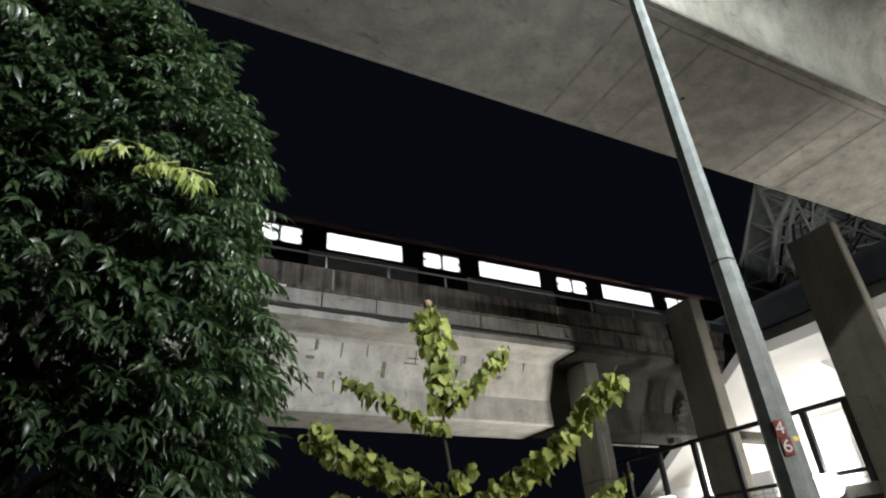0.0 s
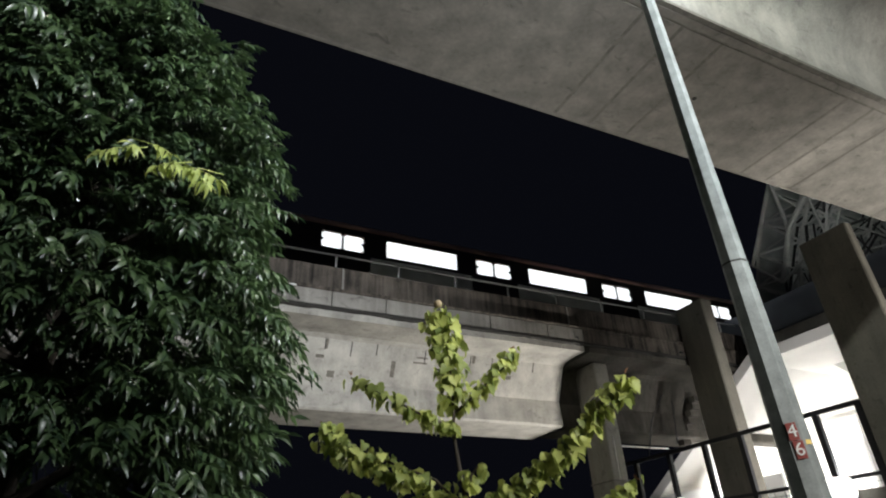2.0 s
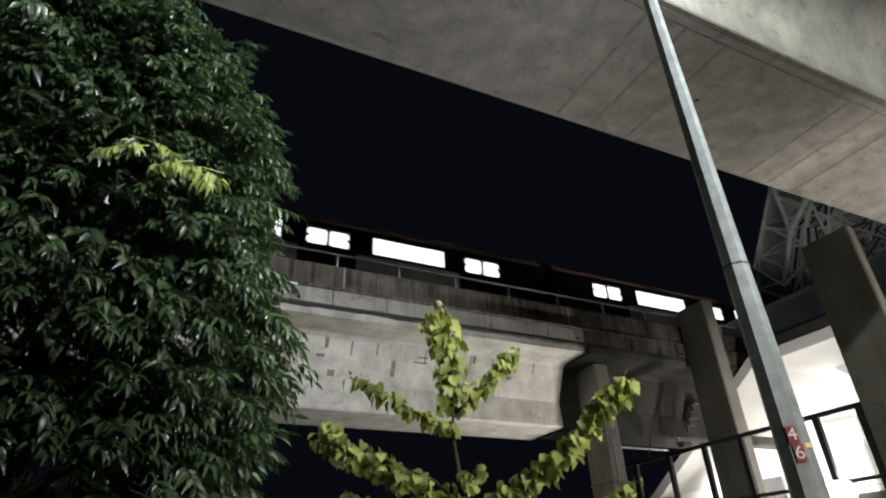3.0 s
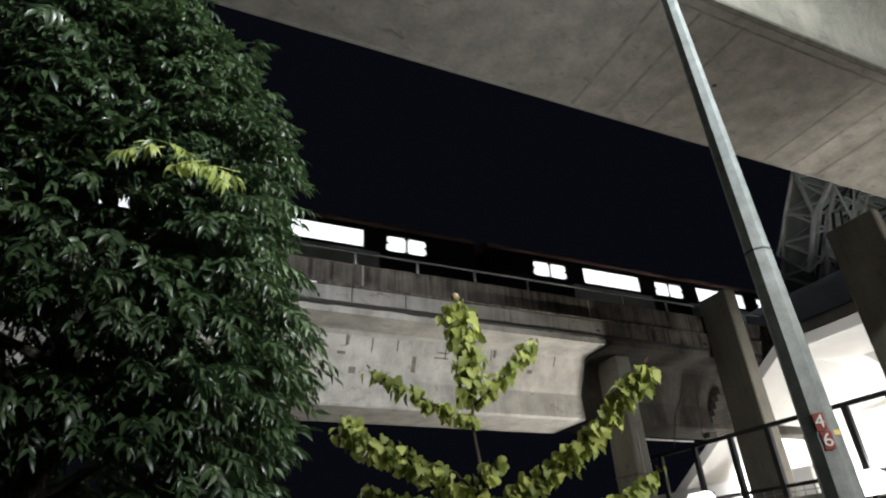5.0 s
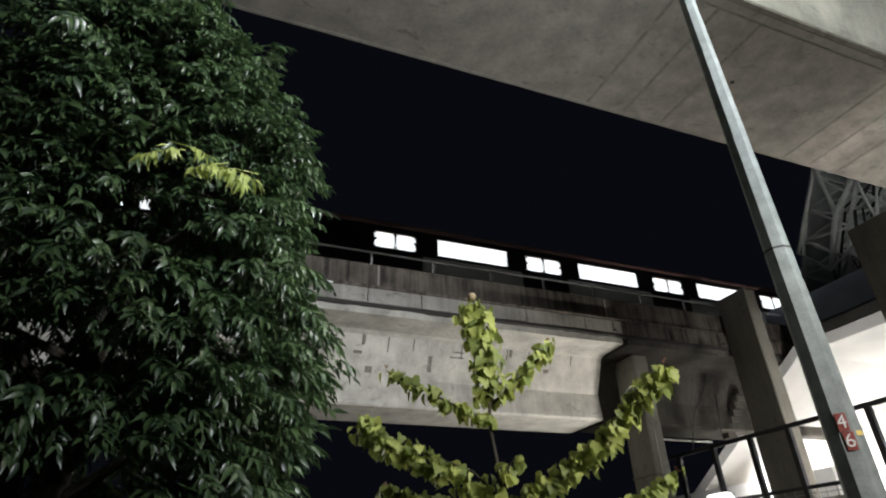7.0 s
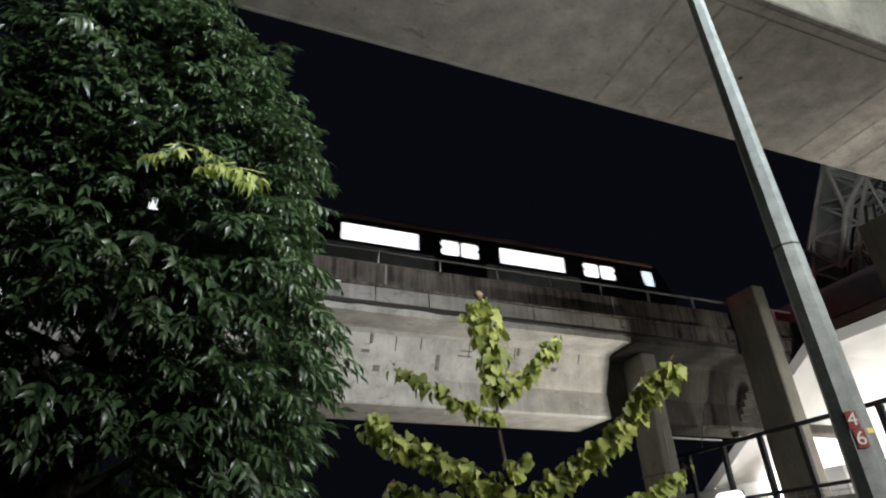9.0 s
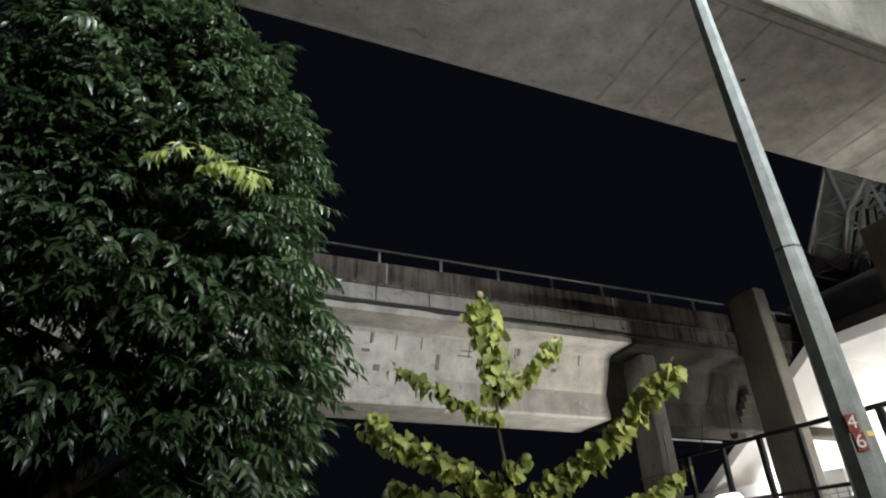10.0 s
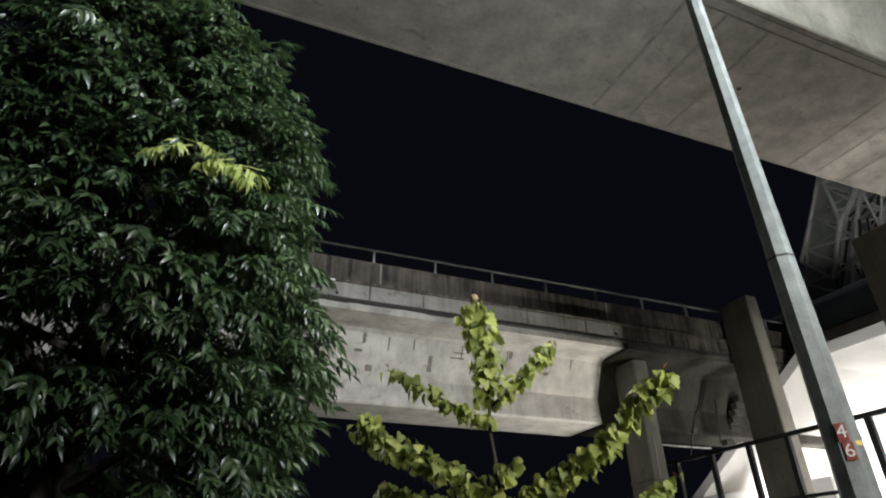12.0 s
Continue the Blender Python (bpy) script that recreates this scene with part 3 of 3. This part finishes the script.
def station_roof():
    r = thing("station_roof", "grey tubular steel lattice of a barrel station roof", "truss roof", kind="structure")
    cy, cz, R1, R2 = 2.0, 9.0, 15.8, 14.2
    n = 30

    def ring(x, rad, k):
        a = math.pi * k / n
        return (x, cy + rad * math.cos(a), cz + rad * math.sin(a))

    for k in range(n):
        skin = bmesh.new()
        q = [ring(26.3, R1 + 0.2, k + 0.03), ring(44, R1 + 0.2, k + 0.03), ring(44, R1 + 0.2, k + 0.97), ring(26.3, R1 + 0.2, k + 0.97)]
        f = skin.faces.new([skin.verts.new(p) for p in q])
        bmesh.ops.solidify(skin, geom=[f], thickness=0.05)
        part("roof_sheet", skin, ROOF_SKIN, r)
    for i, x in enumerate((26, 28.4, 31, 34, 38, 42)):
        big = 0.10 if i == 0 else 0.07
        outer = [ring(x, R1, k) for k in range(n + 1)]
        inner = [ring(x + 0.9, R2, k + 0.5) for k in range(n)]
        part("outer_chord", tube(bmesh.new(), outer, big, 6), TRUSS, r)
        part("inner_chord", tube(bmesh.new(), inner, big, 6), TRUSS, r)
        web = bmesh.new()
        for k in range(n):
            tube(web, [outer[k], inner[k]], 0.07, 5)
            tube(web, [inner[k], outer[k + 1]], 0.07, 5)
            if i < 5:
                tube(web, [outer[k], ring(x + 2.4, R1, k + 1)], 0.05, 5)
                tube(web, [inner[k], ring(x + 2.4, R1, k)], 0.045, 5)
        part("lattice", web, TRUSS, r)
    for k in range(0, n + 1):
        part("purlin", tube(bmesh.new(), [ring(26, R1, k), ring(44, R1, k)], 0.06, 6), TRUSS, r)
    for k in range(0, n):
        part("purlin", tube(bmesh.new(), [ring(26.9, R2, k + 0.5), ring(43, R2, k + 0.5)], 0.06, 6), TRUSS, r)
    # thick front struts that meet in a V
    knots = [(25.75, 14.45, 18.5), (25.75, 15.65, 16.6), (25.75, 14.36, 15.8), (25.75, 13.0, 16.85), (25.75, 15.55, 13.4), (25.75, 16.75, 14.9), (25.75, 11.6, 17.6), (25.75, 12.9, 14.6)]
    for a, b, w in ((0, 1, 0.09), (1, 5, 0.09), (0, 2, 0.11), (3, 2, 0.11), (2, 4, 0.11), (1, 2, 0.05), (5, 4, 0.06), (6, 3, 0.07), (3, 7, 0.06), (7, 4, 0.06), (6, 7, 0.05)):
        part("strut", tube(bmesh.new(), [knots[a], knots[b]], w, 8), TRUSS, r)
    rng = random.Random(3)
    braces = bmesh.new()
    for k in range(150):
        a, x = rng.uniform(0.02, 0.5), rng.uniform(26.6, 40)
        rad, da, dx = rng.uniform(R2 - 0.3, R1), rng.uniform(-0.09, 0.09), rng.uniform(-2.4, 2.4)
        ends = [(x + h * dx, cy + (rad + h * g) * math.cos(math.pi * (a + h * da)), cz + (rad + h * g) * math.sin(math.pi * (a + h * da))) for h, g in ((0, 0), (1, rng.uniform(-1.2, 0)))]
        tube(braces, ends, rng.uniform(0.035, 0.08), 5)
    part("lattice", braces, DARK_STEEL, r, "dark criss-cross bracing")
    for y in (-13.8, 17.8):
        part("wall", boxed((26, y - 0.2, 0), (44, y + 0.2, 9.0)), COLUMN, r)
    return r


station_roof()


def floodlight(x, y, z):
    fl = thing("floodlight", "glaring white floodlight on a short bracket", "floodlight", "floodlights", at=(x, y, z))
    part("housing", boxed((0.0, -0.5, -0.26), (0.16, 0.5, 0.26), 0.03), GALVANISED, fl)
    # lens drawn far larger than real so its shape stands in for glare
    lens_glare = boxed((-0.05, -0.62, -0.3), (0.0, 0.62, 0.3))
    bmesh.ops.bevel(lens_glare, geom=[e for e in lens_glare.edges if abs(e.verts[0].co.x - e.verts[1].co.x) > 0.01], offset=0.28, segments=8, affect="EDGES", profile=0.5)
    part("lens_glare", lens_glare, FLOOD_GLOW, fl)
    part("bracket", boxed((0.05, -0.03, -0.4), (0.35, 0.03, -0.25)), GALVANISED, fl)
    return fl


floodlight(16.5, 10.65, 3.34)
floodlight(16.5, 16.3, 3.55)


# ---- trees ----
def leaf_mesh(name, length, width, mat, heart=False):
    """A leaf along +x, folded along its midrib and bent down at the tip."""
    if heart:
        prof = [(-0.06, 0.5), (0.12, 0.95), (0.34, 1.04), (0.44, 0.76), (0.64, 0.72), (0.72, 0.40)]
    else:
        prof = [(0.10, 0.42), (0.28, 0.95), (0.48, 0.95), (0.68, 0.6), (0.86, 0.22)]
    vs, fs = [], []
    droop = lambda u: -(0.2 if heart else 0.42) * length * u * u
    mid = [0.0] + [max(u, 0.0) for u, _ in prof] + [1.0]
    for u in mid:
        vs.append((u * length, 0, droop(u)))
    m = len(mid)
    for s in (1, -1):
        base = len(vs)
        for u, w in prof:
            vs.append((u * length, s * w * width / 2, droop(max(u, 0)) + 0.16 * w * width))
        k = len(prof)
        idx = [base + i for i in range(k)]
        fs.append((0, 1, idx[0]) if s < 0 else (0, idx[0], 1))
        for i in range(k - 1):
            q = (i + 1, i + 2, idx[i + 1], idx[i])
            fs.append(q if s < 0 else q[::-1])
        q = (m - 2, m - 1, idx[-1])
        fs.append(q if s < 0 else q[::-1])
    return vs, fs


def mesh_from(name, vs, fs, mat):
    me = bpy.data.meshes.new(name)
    me.from_pydata(vs, [], fs)
    me.materials.append(mat)
    me.polygons.foreach_set("use_smooth", [True] * len(me.polygons))
    return me


def spray_data(rng, n=11, length=0.26, droop=1.0):
    """A twig along +x with lance-shaped leaves that hang from both sides and a tuft at its end: vertices and faces."""
    V, F = [], []
    for i in range(n):
        u = min(1.0, 0.12 + 0.88 * (i + 1) / n)
        side = 1 if i % 2 else -1
        size = rng.uniform(0.8, 1.1) * (0.75 + 0.35 * math.sin(math.pi * min(u, 0.85)))
        lv, lf = leaf_mesh("", 0.122 * size, rng.uniform(0.032, 0.041) * size, None)
        yaw = side * rng.uniform(38, 72) * (1.15 - 0.6 * u) if i < n - 1 else rng.uniform(-12, 12)
        m = pose(u * length, 0, -0.35 * u * u * length, side * rng.uniform(-36, 40), rng.uniform(2, 46) * droop, yaw)
        o = len(V)
        V += [tuple(m @ Vector(p)) for p in lv]
        F += [tuple(a + o for a in q) for q in lf]
    tw = bmesh.new()
    tube(tw, [(-0.14, 0, 0.015), (0.4 * length, 0, -0.06 * length), (length, 0, -0.35 * length)], [0.004, 0.003, 0.002], 4)
    o = len(V)
    V += [tuple(v.co) for v in tw.verts]
    tw.verts.index_update()
    F += [tuple(v.index + o for v in f.verts) for f in tw.faces]
    tw.free()
    return V, F


# height and half-width of the crown; it leans towards -x at the top
CROWN = ((0.7, 0.6), (1.5, 1.38), (2.3, 1.66), (2.9, 1.70), (3.3, 1.68), (3.6, 1.76), (3.95, 1.62), (4.35, 1.54), (4.75, 1.60), (5.05, 1.54), (5.4, 1.45), (5.8, 1.28), (6.1, 1.0), (6.4, 0.78), (6.7, 0.52), (7.1, 0.3), (7.6, 0.15))
LEAN = ((5.4, 0.0), (6.2, 0.2), (7.0, 0.35), (7.8, 0.3))
# open hollows on the street side: across, height, half-width, half-height
HOLLOWS = ((0.30, 3.78, 0.42, 0.22), (-0.15, 2.85, 0.5, 0.25), (0.5, 2.6, 0.3, 0.22), (0.0, 5.3, 0.22, 0.14), (0.1, 2.05, 0.4, 0.2))

GAP = Vector((-0.138, 0.846, 0.516)).normalized()


def big_tree(cx, cy):
    rng = random.Random(5)
    t = thing("broadleaf_tree", "dense dark green broadleaf tree with glossy drooping leaves", "tree", at=(cx, cy, 0))
    zs, rs = [c[0] for c in CROWN], [c[1] for c in CROWN]

    def reach(z, a):
        lean = float(np.interp(z, [c[0] for c in LEAN], [c[1] for c in LEAN]))
        return float(np.interp(z, zs, rs)) + lean * max(0.0, -math.cos(a)) ** 0.7

    trunk = bmesh.new()
    tube(trunk, [(0, 0, 0), (0.03, 0.02, 0.9), (-0.04, 0, 2.0), (0, 0.05, 3.6), (-0.03, 0, 5.4), (-0.2, 0, 7.0)], [0.17, 0.14, 0.12, 0.08, 0.05, 0.02], 10)
    part("trunk", trunk, BARK, t)
    for i in range(24):
        a, z = i * 2.4, 1.0 + i * 0.23
        bm = bmesh.new()
        r = 0.8 * reach(z + 0.4, a)
        tube(bm, [(0, 0, z), (0.5 * r * math.cos(a), 0.5 * r * math.sin(a), z + 0.35), (r * math.cos(a), r * math.sin(a), z + 0.42)], [0.045, 0.03, 0.012], 6)
        part("branch", bm, BARK, t)
    protos = [spray_data(rng, rng.choice((9, 11, 13)), rng.uniform(0.22, 0.30), rng.uniform(0.8, 1.25)) for _ in range(10)]
    metas = [mesh_from("leaf_spray", v, f, LEAF_TREE) for v, f in protos]
    # boughs in loose tiers: height, angle, share of the reach, sprays
    boughs = []
    z, row = 0.75, 0
    while z < 7.6:
        girth = 2 * math.pi * max(0.3, float(np.interp(z, zs, rs)) + 0.12)
        k = max(5, int(girth / 0.40))
        for i in range(k):
            a = 2 * math.pi * (i + 0.5 * (row % 2) + rng.uniform(-0.3, 0.3)) / k
            boughs.append((z + rng.uniform(-0.13, 0.13), a, rng.uniform(0.86, 1.03), 11))
        z, row = z + 0.27, row + 1
    for i in range(420):
        boughs.append((rng.uniform(0.9, 7.0), rng.uniform(0, 2 * math.pi), rng.uniform(0.5, 0.86), 8))
    # sprigs that stand out of the outline: height, share of reach
    sprigs = [(6.4, 1.0), (6.65, 1.12), (6.85, 1.18), (7.05, 1.22), (6.8, 0.8), (5.42, 1.62), (5.0, 1.62), (4.8, 1.72), (3.72, 1.82), (3.36, 2.2), (3.28, 2.08), (3.3, 1.9), (3.05, 1.8), (2.7, 1.78)]
    V, F = [], []
    count = 0

    def place(p, out, roll, pitch, yaw, scale, single):
        nonlocal count
        m = Matrix.Translation(p) @ out.to_track_quat("X", "Z").to_matrix().to_4x4() @ pose(-0.16, 0, 0, roll, pitch, yaw) @ Matrix.Scale(scale, 4)
        j = rng.randrange(len(protos))
        # a gap right through the crown
        mid = m @ Vector((0.12, 0, -0.03)) + Vector((cx, cy, -1.6))
        if (mid - GAP * mid.dot(GAP)).length < 0.17 and rng.random() < 0.85:
            return
        if single and count < 300:
            piece("leaf_spray", metas[j], t, m)
            count += 1
            return
        o = len(V)
        vs, fs = protos[j]
        V.extend(tuple(m @ Vector(q)) for q in vs)
        F.extend(tuple(b + o for b in q) for q in fs)

    for z0, a0, depth, n in boughs:
        r0 = reach(z0, a0) * depth
        base = Vector((r0 * math.cos(a0), r0 * math.sin(a0), z0))
        if base.y < 0 and any(((base.x - hx) / hw) ** 2 + ((base.z - hz) / hh) ** 2 < 1 for hx, hz, hw, hh in HOLLOWS):
            continue
        out = Vector((math.cos(a0), math.sin(a0), 0.05))
        across = Vector((-math.sin(a0), math.cos(a0), 0))
        tip = rng.uniform(-6, 16)
        for k in range(n):
            u, w = rng.uniform(-0.30, 0.02), rng.gauss(0, 0.13)
            p = base + out * u + across * w + Vector((0, 0, rng.gauss(0, 0.035) - 1.6 * w * w - 0.25 * u))
            place(p, out, rng.uniform(-16, 16) - 60 * w, tip + rng.uniform(-10, 26), 150 * w + rng.uniform(-18, 18), rng.uniform(0.8, 1.12), depth > 0.9 and base.y < -0.6 and k % 3 == 0 and 2.0 < z0 < 6.5)
    for z0, r0 in sprigs:
        for k in range(3):
            a0 = 0.17 + rng.uniform(-0.08, 0.08)
            out = Vector((math.cos(a0), math.sin(a0), 0.25 if z0 > 6 else 0.0))
            place(Vector((r0 * math.cos(a0) - 0.2, r0 * math.sin(a0), z0 + rng.uniform(-0.04, 0.04))), out, rng.uniform(-20, 20), rng.uniform(-30, 0) if z0 > 6 else rng.uniform(0, 30), rng.uniform(-25, 25), rng.uniform(0.8, 1.0), True)
    crown = new("crown", mesh_from("crown", V, F, LEAF_TREE))
    crown.parent = t
    tagged(crown, "dense dark green foliage", kind="stuff")
    # fresh yellow shoots on the street side, two hanging bunches: place and heading
    young = [mesh_from("young_shoot", *spray_data(rng, 7, 0.17, 1.7), LEAF_YOUNG) for _ in range(4)]
    for k, (x, y, z, turn_z) in enumerate(((-0.47, 3.22, 3.95, 195), (-0.44, 3.20, 3.94, 285), (-0.36, 3.26, 4.05, 350), (-0.20, 3.24, 3.93, 205), (-0.19, 3.20, 3.92, 270), (-0.15, 3.22, 3.90, 330), (-0.05, 3.22, 3.84, 300), (-0.01, 3.24, 3.93, 215), (-0.04, 3.22, 3.90, 345))):
        ob = piece("young_shoot", young[k % 4], t, pose(x - cx, y - cy, z, rng.uniform(-15, 15), rng.uniform(5, 35), turn_z) @ Matrix.Scale(0.92, 4))
        tagged(ob, "fresh yellow-green young shoot")
    return t


big_tree(-0.845, 4.9)


def sapling(x, y):
    rng = random.Random(11)
    s = thing("sapling", "young sapling with yellow-green heart-shaped leaves on upswept branches", "sapling", at=(x, y, 0))
    metas = []
    for i in range(5):
        v, f = leaf_mesh("", 0.078, 0.08, None, heart=True)
        v = [(p[0], p[1], p[2] + 0.006 * math.sin(40 * p[0] + i) + 0.008 * math.cos(35 * p[1] + 2 * i)) for p in v]
        metas.append(mesh_from("leaf", v, f, LEAF_HEART))
    e = Vector((math.cos(radians(27)), -math.sin(radians(27)), 0))  # across the view
    g = Vector((math.sin(radians(27)), math.cos(radians(27)), 0))   # away

    def at(u, d, z):
        k = (3.2 + d) / 3.2
        return e * (u * k) + g * d + Vector((0, 0, max(0, 1.6 + (z - 1.6) * k)))

    stem = [at(0.05, 0, 0), at(0.04, 0, 1.0), at(0.0, 0.0, 1.95), at(-0.045, 0, 2.29), at(-0.04, 0, 2.43), at(-0.05, 0.02, 2.75), at(-0.09, 0.02, 3.03)]
    part("stem", tube(bmesh.new(), stem, [0.022, 0.018, 0.012, 0.009, 0.008, 0.006, 0.004], 7), BARK, s, "thin brown stem")
    bud = bmesh.new()
    bmesh.ops.create_icosphere(bud, subdivisions=2, radius=0.026)
    bmesh.ops.transform(bud, matrix=Matrix.Translation(at(-0.10, -0.02, 3.075)), verts=bud.verts[:])
    part("bud", bud, BUD, s, "pale round bud", smooth=True)
    limbs = [
        ([(-0.03, 0, 2.43), (0.12, 0.06, 2.55), (0.24, 0.12, 2.66), (0.31, 0.16, 2.75)], 40),
        ([(-0.04, 0, 2.34), (-0.10, -0.03, 2.37), (-0.22, -0.10, 2.43), (-0.40, -0.2, 2.535), (-0.61, -0.3, 2.655)], 46),
        ([(0.0, 0, 1.93), (-0.15, 0.08, 2.09), (-0.44, 0.2, 2.21), (-0.62, 0.27, 2.31), (-0.75, 0.34, 2.39)], 100),
        ([(0.03, 0, 1.90), (0.10, -0.03, 1.97), (0.31, -0.1, 2.08), (0.54, -0.2, 2.22), (0.73, -0.3, 2.43), (0.92, -0.4, 2.585)], 108),
        ([(0.04, 0, 1.75), (-0.27, -0.2, 1.94), (-0.61, -0.4, 2.02)], 46),
        ([(0.04, 0, 1.72), (0.40, 0.15, 1.84), (0.72, 0.3, 1.95), (0.87, 0.36, 2.03)], 44),
        ([(0.02, 0, 2.04), (0.03, -0.02, 2.1), (0.07, -0.03, 2.15)], 8),
    ]

    rest_v, rest_f = [], []

    def leaf_at(p, d):
        m = Matrix.Translation(p) @ d.to_track_quat("X", "Z").to_matrix().to_4x4() @ pose(0, 0, 0, rng.uniform(-45, 45), rng.uniform(-22, 25), rng.uniform(-35, 35)) @ Matrix.Scale(rng.uniform(0.52, 0.95), 4)
        k = rng.randrange(5)
        if rng.random() < 0.42:
            piece("leaf", metas[k], s, m)
            return
        o = len(rest_v)
        rest_v.extend(tuple(m @ v.co) for v in metas[k].vertices)
        rest_f.extend(tuple(i + o for i in f.vertices) for f in metas[k].polygons)

    def dress(pts, n, wide, hang=0.01):
        for i in range(n):
            u = (0.06 + 0.94 * (i + rng.random()) / n) * (len(pts) - 1)
            k = min(int(u), len(pts) - 2)
            p = pts[k].lerp(pts[k + 1], u - k)
            t = rng.uniform(0, 6.28)
            side = e * math.cos(t) + g * math.sin(t)
            leaf_at(p + side * rng.uniform(0.01, wide) + Vector((0, 0, rng.uniform(-hang, 0.025))), side * rng.uniform(0.2, 0.8) + Vector((0, 0, -rng.uniform(0.5, 1.2))))

    for path, n in limbs:
        pts = [at(*p) for p in path]
        part("branch", tube(bmesh.new(), pts, [0.009 - 0.006 * k / len(pts) for k in range(len(pts))], 6), BARK, s)
        dress(pts, int(n * (2.7 if n > 60 else 1.9)), {100: 0.075, 108: 0.055}.get(n, 0.05), {100: 0.11, 108: 0.06}.get(n, 0.02))
    dress([at(-0.04, 0, 2.40), at(-0.04, 0.01, 2.62), at(-0.07, 0.02, 2.85), at(-0.09, 0.02, 3.02)], 200, 0.10)
    tips = mesh_from("young_leaf", *leaf_mesh("", 0.032, 0.024, None, heart=True), LEAF_TIP)
    for path, n in limbs[:6]:
        for k in range(2):
            tagged(piece("young_leaf", tips, s, Matrix.Translation(at(*path[-1])) @ pose(0.0, 0.0, 0.015, rng.uniform(-60, 60), rng.uniform(-80, 10), rng.uniform(0, 360))), "reddish-brown unfolding leaf")
    small = new("foliage", mesh_from("foliage", rest_v, rest_f, LEAF_HEART_MANY))
    small.parent = s
    tagged(small, "overlapping yellow-green leaves", kind="stuff")
    return s


sapling(3.2 * math.sin(radians(27.3)), 3.2 * math.cos(radians(27.3)))


# ---- motion ----
def train_x(t):
    return 2.768 - 9.642 * t - 0.5103 * t * t + 0.00836 * t ** 3


def motions():
    walk(metro, [(t * 0.5, pose(train_x(t * 0.5), TRAIN_Y, 9.49)) for t in range(25)])


motions()
